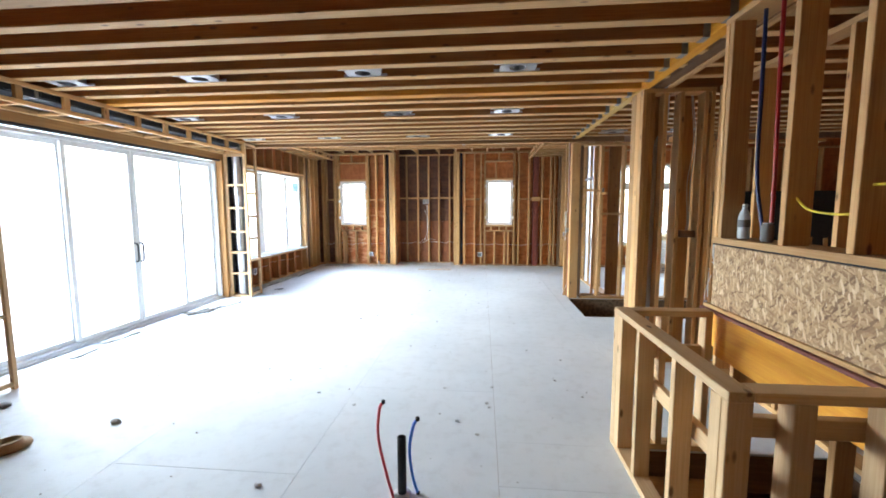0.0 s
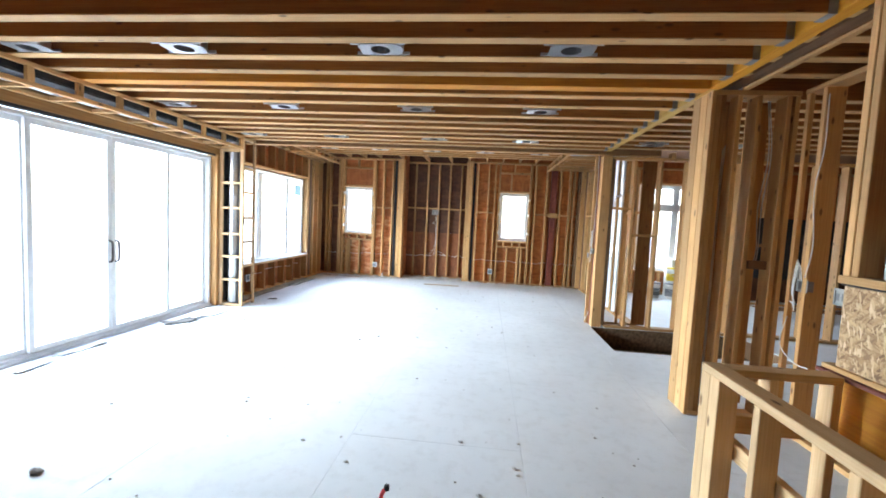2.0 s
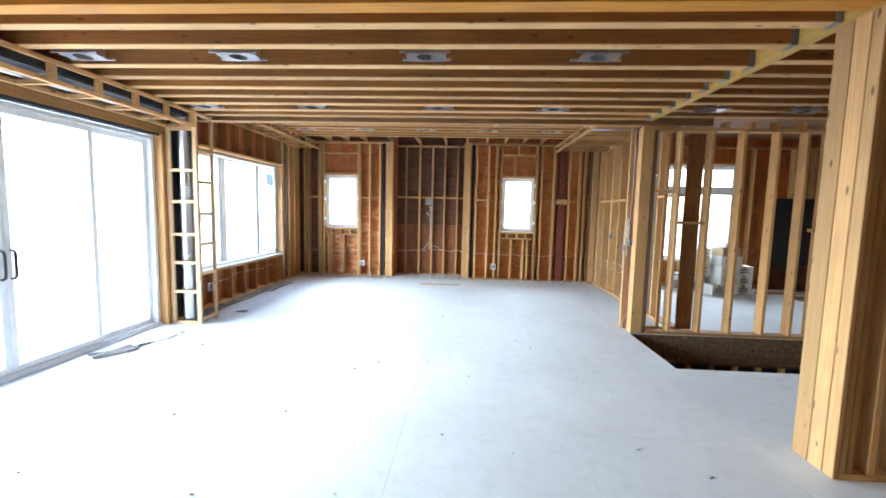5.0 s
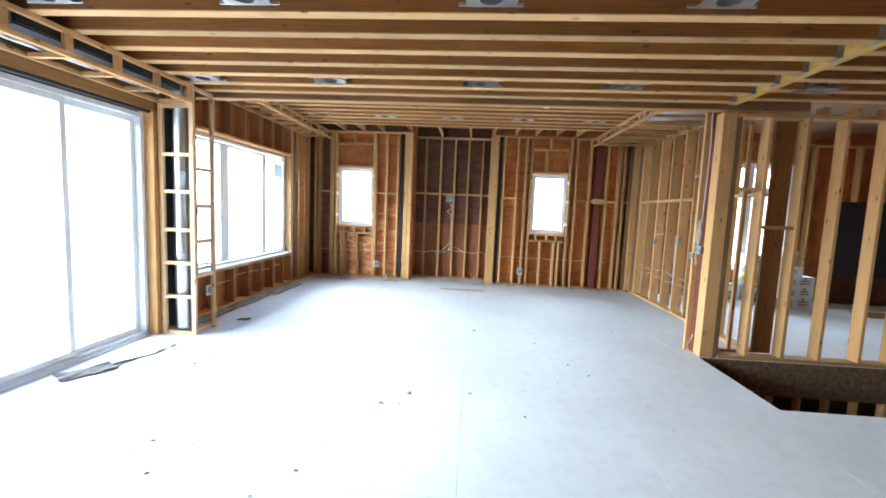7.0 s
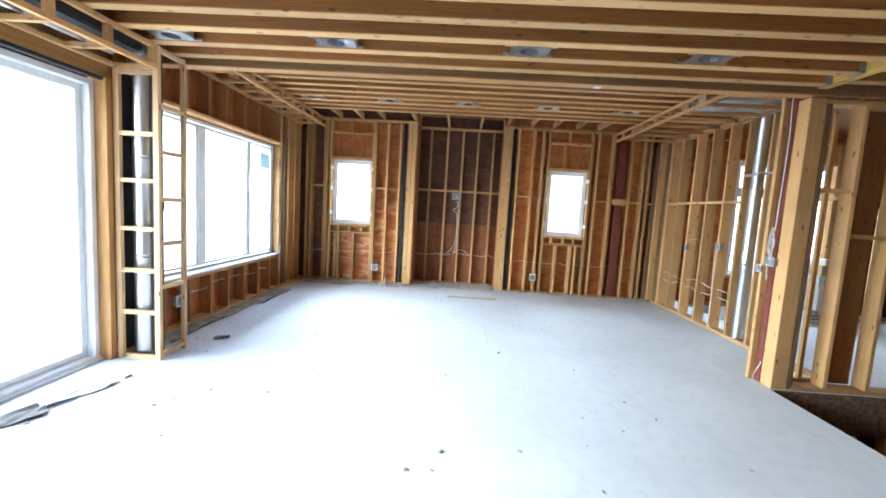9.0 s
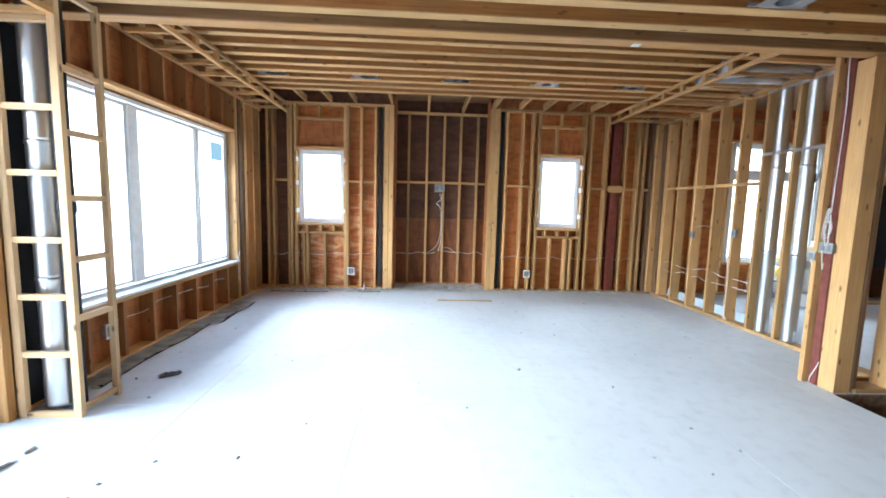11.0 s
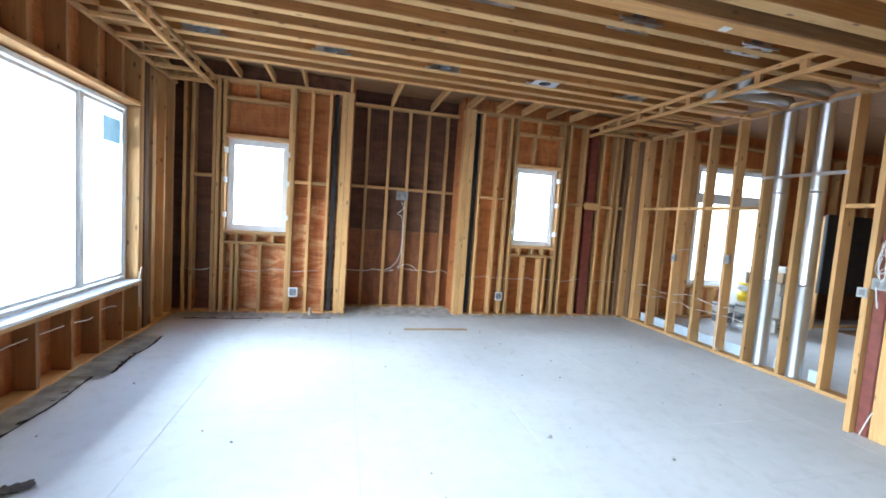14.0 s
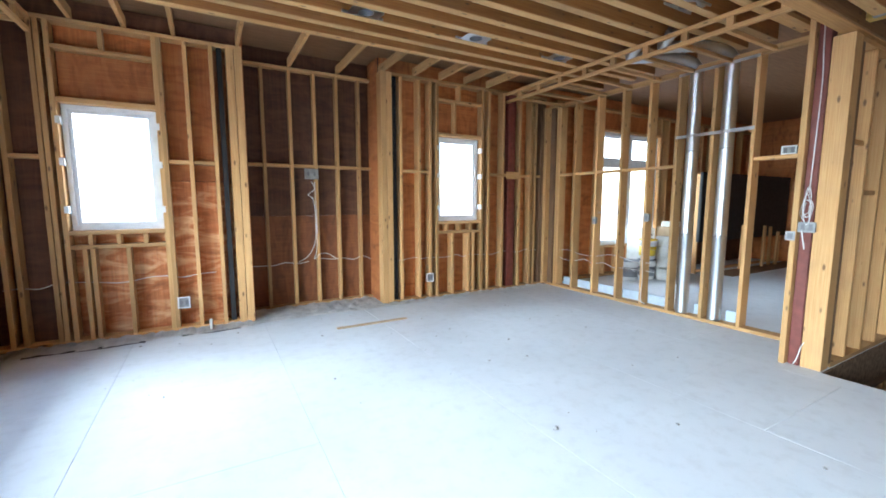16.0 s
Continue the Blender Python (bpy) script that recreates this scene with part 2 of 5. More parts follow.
# ---- mesh helpers ----
def thing(name, at, label, category, group="", kind=""):
    ob = new(name)
    ob.location = at
    ob.empty_display_size = 0.1
    return tagged(ob, label, category, group, kind)


def hang(ob, parent, world_matrix):
    """Puts ob under parent at a place given in world space."""
    up = Matrix.Identity(4)
    p = parent
    while p is not None:
        up = p.matrix_basis @ up
        p = p.parent
    ob.parent = parent
    ob.matrix_basis = up.inverted() @ world_matrix
    return ob


def part(name, bm, material, parent=None, label="", at=None):
    me = bpy.data.meshes.new(name)
    bm.to_mesh(me)
    bm.free()
    me.materials.append(material)
    ob = new(name, me)
    m = at if at is not None else Matrix.Identity(4)
    if parent is None:
        ob.matrix_basis = m
    else:
        hang(ob, parent, m)
    return tagged(ob, label)


BARS = {}


def bar_mesh(length, w, h, material, edge=0.003):
    key = (round(length, 3), round(w, 3), round(h, 3), material.name)
    if key not in BARS:
        bm = bmesh.new()
        bmesh.ops.create_cube(bm, size=1, matrix=Matrix.Diagonal((length, w, h, 1)))
        e = min(edge, w * 0.2, h * 0.2)
        if material is FLOOR:
            e = 0.0008
        bmesh.ops.bevel(bm, geom=bm.edges[:], offset=e, segments=1, affect="EDGES")
        me = bpy.data.meshes.new("bar")
        bm.to_mesh(me)
        bm.free()
        me.materials.append(material)
        BARS[key] = me
    return BARS[key]


def bar(name, lo, hi, material, parent=None, label=""):
    """A straight piece of timber or board between two corners; its grain follows its longest side."""
    size = [hi[i] - lo[i] for i in range(3)]
    mid = [(hi[i] + lo[i]) / 2 for i in range(3)]
    axis = size.index(max(size))
    if axis == 0:
        rot, dims = Matrix.Identity(4), size
    elif axis == 1:
        rot, dims = pose(0, 0, 0, 0, 0, 90), (size[1], size[0], size[2])
    else:
        rot, dims = pose(0, 0, 0, 0, -90, 0), (size[2], size[1], size[0])
    ob = new(name, bar_mesh(*dims, material))
    m = Matrix.Translation(mid) @ rot
    if parent is None:
        ob.matrix_basis = m
    else:
        hang(ob, parent, m)
    return tagged(ob, label)


def box_bm(*boxes, edge=0.004):
    bm = bmesh.new()
    for lo, hi in boxes:
        m = Matrix.Translation([(a + b) / 2 for a, b in zip(lo, hi)]) @ Matrix.Diagonal((*[b - a for a, b in zip(lo, hi)], 1))
        bmesh.ops.create_cube(bm, size=1, matrix=m)
    if edge:
        bmesh.ops.bevel(bm, geom=bm.edges[:], offset=edge, segments=2, affect="EDGES")
    return bm


def lathe(profile, n=24, at=(0, 0, 0), closed=True):
    """A round body from (radius, height) pairs about the z axis."""
    bm = bmesh.new()
    rings = []
    for r, z in profile:
        rings.append([bm.verts.new((at[0] + r * math.cos(a), at[1] + r * math.sin(a), at[2] + z)) for a in [2 * math.pi * i / n for i in range(n)]])
    for a, b in zip(rings, rings[1:]):
        for i in range(n):
            bm.faces.new((a[i], a[(i + 1) % n], b[(i + 1) % n], b[i]))
    for ring, flip in ((rings[0], True), (rings[-1], False)) if closed else ((rings[-1], False),):
        bm.faces.new(ring[::-1] if flip else ring)
    for f in bm.faces:
        f.smooth = len(f.verts) == 4
    return bm


def smooth_line(pts, steps=6):
    """A rounded line through a few points."""
    pts = [Vector(p) for p in pts]
    out = []
    for i in range(len(pts) - 1):
        p0, p1, p2, p3 = pts[max(i - 1, 0)], pts[i], pts[i + 1], pts[min(i + 2, len(pts) - 1)]
        for s in range(steps):
            t = s / steps
            out.append(0.5 * (2 * p1 + (p2 - p0) * t + (2 * p0 - 5 * p1 + 4 * p2 - p3) * t * t + (3 * p1 - p0 - 3 * p2 + p3) * t ** 3))
    return out + [pts[-1]]


def sweep(pts, r, n=8, ribs=0.0):
    """A tube along a line."""
    bm = bmesh.new()
    rings, side = [], None
    for i, p in enumerate(pts):
        d = (pts[min(i + 1, len(pts) - 1)] - pts[max(i - 1, 0)]).normalized()
        if side is None:
            side = d.orthogonal().normalized()
        side = (side - d * side.dot(d)).normalized()
        other = d.cross(side)
        rr = r * (1 + (ribs if i % 2 else 0))
        rings.append([bm.verts.new(p + rr * (side * math.cos(a) + other * math.sin(a))) for a in [2 * math.pi * k / n for k in range(n)]])
    for a, b in zip(rings, rings[1:]):
        for i in range(n):
            bm.faces.new((a[i], a[(i + 1) % n], b[(i + 1) % n], b[i]))
    bm.faces.new(rings[0][::-1])
    bm.faces.new(rings[-1])
    for f in bm.faces:
        f.smooth = len(f.verts) == 4
    return bm


TOP = 3.045          # top of the far room's wall plates
JW = 0.088          # width of a ceiling joist
T = 0.038           # thickness of a stud
CEIL, HIGH = 2.705, 3.01    # underside of the joists: near part, far part
XL, XR, YF = -4.71, 1.91, 11.96   # faces of the studs: slider wall, right wall, far wall
YB = 12.40          # stud faces inside the far wall's bump-out

# ---- structure ----
ground = part("ground", box_bm(((-400, -400, -3.2), (400, 400, -3.0)), edge=0), plain("pale_ground", (0.60, 0.60, 0.59), 0.9), None)
tagged(ground, "pale bare ground round the house", "ground", kind="structure")

# subfloor: sheets with open joints over a slab, with two stair openings
floor = thing("floor", (0, 6, 0), "pale dusty plywood subfloor with scuffs and debris", "floor", kind="structure")
OPENINGS = ((0.73, 1.95, 0.9, 3.55), (1.265, 3.45, 6.875, 8.098))


def cut_rects(rects, hole):
    out = []
    hx0, hx1, hy0, hy1 = hole
    for x0, x1, y0, y1 in rects:
        ax0, ax1, ay0, ay1 = max(x0, hx0), min(x1, hx1), max(y0, hy0), min(y1, hy1)
        if ax0 >= ax1 or ay0 >= ay1:
            out.append((x0, x1, y0, y1))
            continue
        for r in ((x0, x1, y0, ay0), (x0, x1, ay1, y1), (x0, ax0, ay0, ay1), (ax1, x1, ay0, ay1)):
            if r[1] - r[0] > 0.004 and r[3] - r[2] > 0.004:
                out.append(r)
    return out


slab = [(-4.82, 8.6, -2.2, 12.62)]
for hole in OPENINGS:
    slab = cut_rects(slab, hole)
part("underlay", box_bm(*[((a, c, -0.26), (b, d, -0.012)) for a, b, c, d in slab], edge=0), OLDWOOD, floor)

# ceiling: decks of boards over the joists
ceiling = part("ceiling", box_bm(*[((-4.9, -2.2 + 1.22 * k, CEIL + 0.235), (8.7, -2.2 + 1.22 * k + 1.216, CEIL + 0.26)) for k in range(8)], ((-4.9, 7.564, CEIL + 0.235), (8.7, 8.28, CEIL + 0.26)),
                                 ((-4.9, 8.33, HIGH + 0.235), (8.7, 10.40, HIGH + 0.26)), ((-4.9, 10.404, HIGH + 0.235), (8.7, 12.8, HIGH + 0.26)),
                                 ((-4.9, 8.285, CEIL + 0.2), (8.7, 8.325, HIGH + 0.26)), edge=0), DECK)
tagged(ceiling, "brown plywood floor deck above open joists", "ceiling", kind="structure")
frame_near = thing("ceiling_frame_near", (-1.6, 4, CEIL), "open ceiling of pale sawn joists in steel hangers", "ceiling framing", kind="structure")
frame_far = thing("ceiling_frame_far", (-1.6, 10, HIGH), "higher open ceiling of pale sawn joists", "ceiling framing", kind="structure")
frame_right = thing("ceiling_frame_right", (3, 6, CEIL), "open joists over the stair and side room", "ceiling framing", kind="structure")

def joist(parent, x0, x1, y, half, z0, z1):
    """A reddish joist; shaded sides and floor-lit underside are put into two wood colours."""
    ob = bar("joist", (x0, y - half, z0 + 0.008), (x1, y + half, z1), SHADEDJOIST, parent)
    bar("lower_edge", (x0, y - half, z0), (x1, y + half, z0 + 0.008), LITEDGE, ob, "joist underside in a paler colour, as lit from the floor")


near_y = [4.875 - 0.302 * k for k in range(23)] + [5.42, 5.75] + [6.17 + 0.304 * k for k in range(6)] + [7.97]
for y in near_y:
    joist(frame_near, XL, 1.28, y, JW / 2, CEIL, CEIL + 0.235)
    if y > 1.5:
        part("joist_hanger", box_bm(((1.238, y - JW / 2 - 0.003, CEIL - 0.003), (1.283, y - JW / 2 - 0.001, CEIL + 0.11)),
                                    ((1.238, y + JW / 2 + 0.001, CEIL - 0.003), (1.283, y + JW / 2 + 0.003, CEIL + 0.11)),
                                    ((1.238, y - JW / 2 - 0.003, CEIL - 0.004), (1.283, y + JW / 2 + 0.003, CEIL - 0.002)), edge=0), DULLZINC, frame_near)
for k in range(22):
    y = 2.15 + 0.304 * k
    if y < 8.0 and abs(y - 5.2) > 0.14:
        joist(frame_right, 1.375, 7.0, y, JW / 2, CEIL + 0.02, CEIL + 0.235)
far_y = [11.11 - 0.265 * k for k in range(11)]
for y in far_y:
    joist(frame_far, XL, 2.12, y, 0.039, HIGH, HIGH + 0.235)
for x in (-4.0, -3.6, -3.2, -2.62, -2.02, -1.42, -0.94, -0.51, -0.11, 0.3, 0.69, 1.35):
    bar("lookout", (x - T / 2, 11.155, TOP + 0.004), (x + T / 2, YF + 0.03 if not -2.6 < x < -0.9 else YB + 0.02, TOP + 0.10), LUMBER, frame_far)


def beam(name, lo, hi, material, label):
    return tagged(bar(name, lo, hi, material), label, "beam", kind="structure")


beam("beam", (XL, 5.11, CEIL - 0.006), (1.28, 5.23, CEIL + 0.23), BEAM, "orange laminated timber beam flush with the joists")
beam("beam", (1.284, -2.0, CEIL), (1.371, 5.14, CEIL + 0.234), VIVIDBEAM, "orange laminated timber beam carrying joist hangers")
beam("beam", (1.284, 5.142, CEIL), (1.371, 8.065, CEIL + 0.234), PALEBEAM, "yellow laminated timber beam carrying joist hangers")
beam("beam", (XL, 8.07, CEIL - 0.045), (2.1, 8.086, CEIL + 0.258), BROWNBEAM, "weathered brown board facing the beam between the two ceilings")
beam("beam", (XL, 8.088, CEIL - 0.047), (2.1, 8.20, CEIL + 0.258), HEADER, "golden brown laminated timber beam between the two ceilings")
beam("beam", (1.53, 0.0, CEIL - 0.005), (1.575, 5.14, CEIL + 0.015), LUMBER, "pale timber plate under the stair ceiling")
beam("beam", (1.43, 0.0, CEIL + 0.016), (1.53, 5.38, CEIL + 0.234), OLDWOOD, "brown timber beam over the stair")


# ---- stud walls ----
def stud_wall(name, at, label):
    return thing(name, at, label, "wall", kind="structure")


def studs_x(wall, xs, y0, y1, z0, z1, mat=LUMBER, w=T):
    for x in xs:
        bar("stud", (x - w / 2, y0, z0), (x + w / 2, y1, z1), mat, wall)


def studs_y(wall, ys, x0, x1, z0, z1, mat=LUMBER, w=T):
    for y in ys:
        bar("stud", (x0, y - w / 2, z0), (x1, y + w / 2, z1), mat, wall)


# far wall with two windows and the bump-out between them
far = stud_wall("wall_north", (-1.3, 12.1, 0), "open stud wall with reddish plywood sheathing and cables")
Y1 = YF + 0.14
WIN = ((-4.14, -3.40), (-0.13, 0.575))
WZ0, WZ1 = 1.125, 2.295
for a, b in ((-4.82, -2.58), (-0.955, 8.6)):
    for z0, z1 in ((0, T), (TOP - T, TOP)):
        for c, d in ((a, min(b, 1.9)),) if b < 3 else ((a, 1.87), (2.09, 8.6)):
            bar("plate", (c, YF, z0), (d, Y1, z1), LUMBER, far)
studs_x(far, (-4.62, -4.53, -4.285, -4.24, -3.335, -3.115, -2.88, -0.71, -0.437, -0.268, 0.73, 1.0, 1.335, 1.56, 1.655), YF, Y1, T, TOP - T)
studs_x(far, (-4.172, -3.374, -0.16, 0.61), YF, Y1, T, TOP - T, w=0.042)
studs_x(far, (1.775, 1.825), YF, Y1, T, TOP - T, OLDWOOD)
for x0, x1 in ((-2.74, -2.665), (-2.66, -2.585), (-0.995, -0.92), (-0.915, -0.84)):
    bar("stud", (x0, YF - 0.012, 0.002), (x1, Y1 - 0.006, TOP - 0.002), LUMBER, far)
for (x0, x1), cripples in zip(WIN, ((-4.05, -3.99, -3.71), (0.10, 0.37, 0.46))):
    bar("sill_plate", (x0 - 0.015, YF - 0.003, 1.063), (x1 + 0.015, Y1, 1.102), LUMBER, far)
    bar("sill_plate", (x0 - 0.01, YF, 0.925), (x1 + 0.01, Y1, 0.925 + T), LUMBER, far)
    studs_x(far, cripples, YF, Y1, T, 0.925)
    studs_x(far, (x0 + 0.14, x0 + 0.36, x1 - 0.16), YF + 0.01, Y1, 0.925 + T, 1.063)
    bar("header", (x0 - 0.01, YF, 2.298), (x1 + 0.01, Y1, 2.345), LUMBER, far)
    bar("header", (x0 - 0.01, YF, 2.77), (x1 + 0.01, Y1, 2.77 + T), LUMBER, far)
    bar("header_board", (x0, Y1 - 0.04, 2.347), (x1, Y1 - 0.002, 2.768), PLY, far)
    studs_x(far, ((x0 + x1) / 2 - 0.02,), YF, Y1 - 0.05, 2.77 + T, TOP - T)
studs_x(far, (0.13,), YF, Y1 - 0.05, 2.346, 2.77)
for a, b in ((-4.51, -4.305), (-3.315, -3.135), (-3.095, -2.90), (-0.69, -0.457), (-0.417, -0.288), (0.75, 0.98), (1.02, 1.315), (1.355, 1.54), (1.675, 1.755)):
    bar("blocking", (a, YF + 0.002, 1.775), (b, Y1, 1.775 + T), LUMBER, far)
bar("blocking", (1.05, YF - 0.006, 1.735), (1.305, YF + 0.0, 1.845), LUMBER, far)
# sheathing sheets round the openings
for i, (a, b, c, d) in enumerate(((-4.868, -4.155, 0, 3.3), (-3.39, -2.58, 0, 1.6), (-3.39, -2.58, 1.604, 3.3), (-4.151, -3.394, 0, 1.06), (-4.151, -3.394, 2.345, 3.3),
                                  (-0.955, -0.14, 0, 1.6), (-0.955, -0.14, 1.604, 3.3), (-0.136, 0.586, 0, 1.06), (-0.136, 0.586, 2.345, 3.3), (0.59, 1.4, 0, 1.5), (0.59, 1.4, 1.504, 3.3), (1.404, 3.2, 0, 3.3),
                                  (3.204, 4.90, 0, 0.545), (3.204, 4.90, 2.65, 3.3), (4.904, 8.6, 0, 1.6), (4.904, 8.6, 1.604, 3.3))):
    # the first sheet, in the dim corner, takes the ply with shade in its colour
    d = 3.255 if d >= 3.3 else d
    bar("sheathing", (a, Y1 + 0.002, c), (b, Y1 + 0.016, d), SHADEDPLY if i == 0 else PATCHPLY if i in (1, 3) else PLY, far)
    bar("building_paper", (a - 0.018, Y1 + 0.018 + 0.002 * (i % 3), c - 0.018), (b + 0.018, Y1 + 0.0195 + 0.002 * (i % 3), d + 0.018), RUBBER, far)
# bump-out
studs_x(far, (-2.35, -2.03, -1.73, -1.44, -1.14), YB, YB + 0.09, T, TOP - T)
for z0, z1 in ((0.0, T), (TOP - T, TOP)):
    bar("plate", (-2.60, YB, z0), (-0.94, YB + 0.09, z1), LUMBER, far)
for a, b in ((-2.56, -2.37), (-2.33, -2.05), (-2.01, -1.75), (-1.71, -1.46), (-1.42, -1.16), (-1.12, -0.97)):
    bar("blocking", (a, YB + 0.002, 1.82), (b, YB + 0.09, 1.82 + T), LUMBER, far)
# back sheets: darker plywood, with the recess's shade added to the colour
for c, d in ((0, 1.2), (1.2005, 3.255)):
    bar("sheathing", (-2.60, YB + 0.092, c), (-0.94, YB + 0.106, d), SHADEDRECESSPLY if c == 0 else SHADEDPLY, far)
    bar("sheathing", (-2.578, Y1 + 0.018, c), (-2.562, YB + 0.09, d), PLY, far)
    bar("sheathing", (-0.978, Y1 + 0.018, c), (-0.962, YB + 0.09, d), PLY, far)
# left rim board: dark colour stands for the shaded gap above the plates
for a, b, skin in ((-4.8, -2.62, SHADEDPLY), (-0.93, 1.85, PLY)):
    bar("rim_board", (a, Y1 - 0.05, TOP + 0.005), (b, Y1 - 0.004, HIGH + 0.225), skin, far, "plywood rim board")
# cladding outside closes the bump-out's floor
part("sill_board", box_bm(((-2.6, 12.1, -0.2), (-0.94, 12.51, -0.013)), edge=0), OLDWOOD, far)

# slider wall
west = stud_wall("wall_west", (-4.75, 6, 0), "open stud wall with a wide timber header and plywood sheathing")
X0 = XL - 0.14
SL0, SL1, SLT = 4.17, 7.66, 2.375
bar("header", (X0, 4.05, SLT + 0.035), (XL - 0.004, 7.76, CEIL - 0.003), HEADER, west, "brown laminated header")
bar("header_felt", (XL - 0.05, 4.13, SLT + 0.005), (XL - 0.006, 7.70, SLT + 0.034), RUBBER, west)
bar("jamb_post", (X0, 7.667, 0.001), (XL + 0.018, 7.722, SLT + 0.032), HEADER, west)
studs_y(west, (7.745,), X0, XL - 0.03, 0, SLT + 0.03, LUMBER)
studs_y(west, (4.14, 4.10, 4.06), X0, XL, 0, SLT + 0.03, LUMBER)
studs_y(west, (7.79, 8.08, 8.12), X0, XL, T, CEIL)
for a, b, top in ((-2.1, 4.03, CEIL), (7.71, 8.06, CEIL), (8.28, 11.95, TOP)):
    bar("plate", (X0, a, 0.0), (XL, b, T), LUMBER, west)
    if a != 7.71:
        bar("plate", (X0, a, top - T), (XL, b, top), LUMBER, west)
WY0, WY1, WS, WT = 8.16, 11.0, 0.575, 2.35
studs_y(west, (11.03, 11.08, 11.33, 11.37, 11.63, 11.88), X0, XL, T, TOP - T)
studs_y(west, (11.18,), X0, XL, T, TOP - T, OLDWOOD, 0.09)
studs_y(west, (8.36, 8.755, 9.16, 9.54, 9.93, 10.32, 10.71), X0, XL, T, WS - T, REDLUMBER)
studs_y(west, (8.34, 8.73, 9.11, 9.48, 9.876, 10.28, 10.67), X0, XL, WT + T + 0.02, TOP - T, REDLUMBER)
bar("sill_plate", (X0, WY0, WS - T), (XL + 0.02, WY1 + 0.01, WS), LUMBER, west)
bar("header", (X0, WY0, WT + 0.02), (XL + 0.004, WY1 + 0.01, WT + 0.02 + T), LUMBER, west)
for a, b, c, d in ((7.71, 8.155, -0.2, 3.255), (8.159, 9.6, -0.2, WS), (9.604, 11.01, -0.2, WS), (8.159, 9.6, WT, 3.255), (9.604, 11.01, WT, 3.255), (11.014, 12.1, -0.2, 3.255),
                   (0.9, 4.05, 0, 3.0), (-2.2, 0.896, 0, 3.0), (4.05, 7.71, 2.41, 3.0)):
    bar("sheathing", (X0 - 0.016, a, c), (X0 - 0.002, b, d), PLY, west)
    k = (int(a * 37) % 3) * 0.002
    bar("building_paper", (X0 - 0.020 - k, a - 0.016, c - 0.016), (X0 - 0.0185 - k, b + 0.016, d + 0.016), RUBBER, west)
studs_y(west, [-2.0 + 0.41 * k for k in range(15)], X0, XL, T, CEIL - T)

# right wall, open studs on both sides
east = stud_wall("wall_east", (2.1, 10.3, 0), "open stud partition with two galvanised ducts")
X1 = XR + 0.14
for z0, z1 in ((0.0, T), (2.87, 2.87 + T)):
    bar("plate", (XR, 8.375, z0), (X1, YF - 0.002, z1), LUMBER, east)
studs_y(east, (11.75, 11.70, 11.38, 10.975, 10.565, 10.175, 9.81, 9.41, 9.01), XR, X1, T, 2.87)
for a, b, z in ((11.40, 11.68, 1.785), (10.995, 11.36, 1.785), (10.585, 10.955, 1.785), (10.195, 10.545, 1.785), (9.83, 10.155, 1.785), (8.375, 8.99, 1.80)):
    bar("blocking", (XR + 0.002, a, z), (XR + 0.09, b, z + T), LUMBER, east)
bar("corner_stud", (XR - 0.10, 11.89, T), (XR - 0.005, 11.95, 2.87), LUMBER, east)
bar("corner_stud", (XR + 0.0, 11.80, T), (XR + 0.14, 11.90, 2.87), OLDWOOD, east)

# partition between the hall and the side room, doubled, ending in a post
mid = stud_wall("wall_mid", (2.5, 8.3, 0), "double stud partition ending in a timber post and a red steel column")
CT, M0, M1 = 2.60, 8.10, 8.24
bar("post", (1.275, M0, 0.002), (1.415, M1 - 0.002, CT + 0.045), LUMBER, mid)
bar("stud", (1.425, M0, T), (1.465, M1, CT), OLDWOOD, mid)
bar("stud", (1.225, 8.33, 0.002), (1.365, 8.372, 2.87), LUMBER, mid)
part("steel_column", box_bm(((1.275, 8.245, 0.001), (1.38, 8.325, 2.87)), edge=0.006), STEELRED, mid, "red primed steel column")
bar("plate", (1.47, M0, -0.004), (5.2, M1, T), LUMBER, mid)
bar("plate", (1.425, M0, CT), (5.2, M1, CT + T), LUMBER, mid)
bar("plate", (1.385, 8.33, -0.004), (1.89, 8.368, T), LUMBER, mid)
for x in (1.76, 2.14, 2.52, 2.93, 3.27, 3.53, 3.92, 4.32, 4.72):
    bar("stud", (x - T / 2, M0, T), (x + T / 2, M1, CT), LUMBER, mid)
bar("stud", (1.93, 8.27, T), (2.13, 8.30, CT), BROWNBEAM, mid, "wide brown plank")
for x in (1.7, 2.0, 2.3, 2.6, 2.9, 3.2, 3.5):
    bar("blocking", (x - 0.03, M0 + 0.01, CT + T + 0.001), (x + 0.03, M1 - 0.01, CEIL + 0.02), LUMBER, mid)
for a, b, z in ((1.47, 1.74, 1.84), (1.78, 2.12, 1.44), (3.43, 3.51, 1.38), (3.55, 3.90, 1.38)):
    bar("blocking", (a, M0 + 0.02, z), (b, M1 - 0.03, z + T), LUMBER, mid)
for x in (1.44, 1.72):
    bar("stud", (x - T / 2, 8.33, T), (x + T / 2, 8.368, CT), LUMBER, mid)
bar("rim_joist", (1.265, 8.08, -0.33), (5.2, 8.125, -0.006), DIRTY, mid, "dark brown rim joist with dirt")
bar("plate", (1.265, 8.04, -0.37), (5.2, 8.12, -0.332), OLDWOOD, mid)
for k in range(12):
    x = 1.45 + 0.29 * k
    bar("stud", (x - T / 2, 8.03, -2.6), (x + T / 2, 8.11, -0.372), LUMBER, mid)
# black sheet behind the studs stands in for the darkness below the floor
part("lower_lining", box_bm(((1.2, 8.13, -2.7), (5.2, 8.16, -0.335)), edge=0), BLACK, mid)

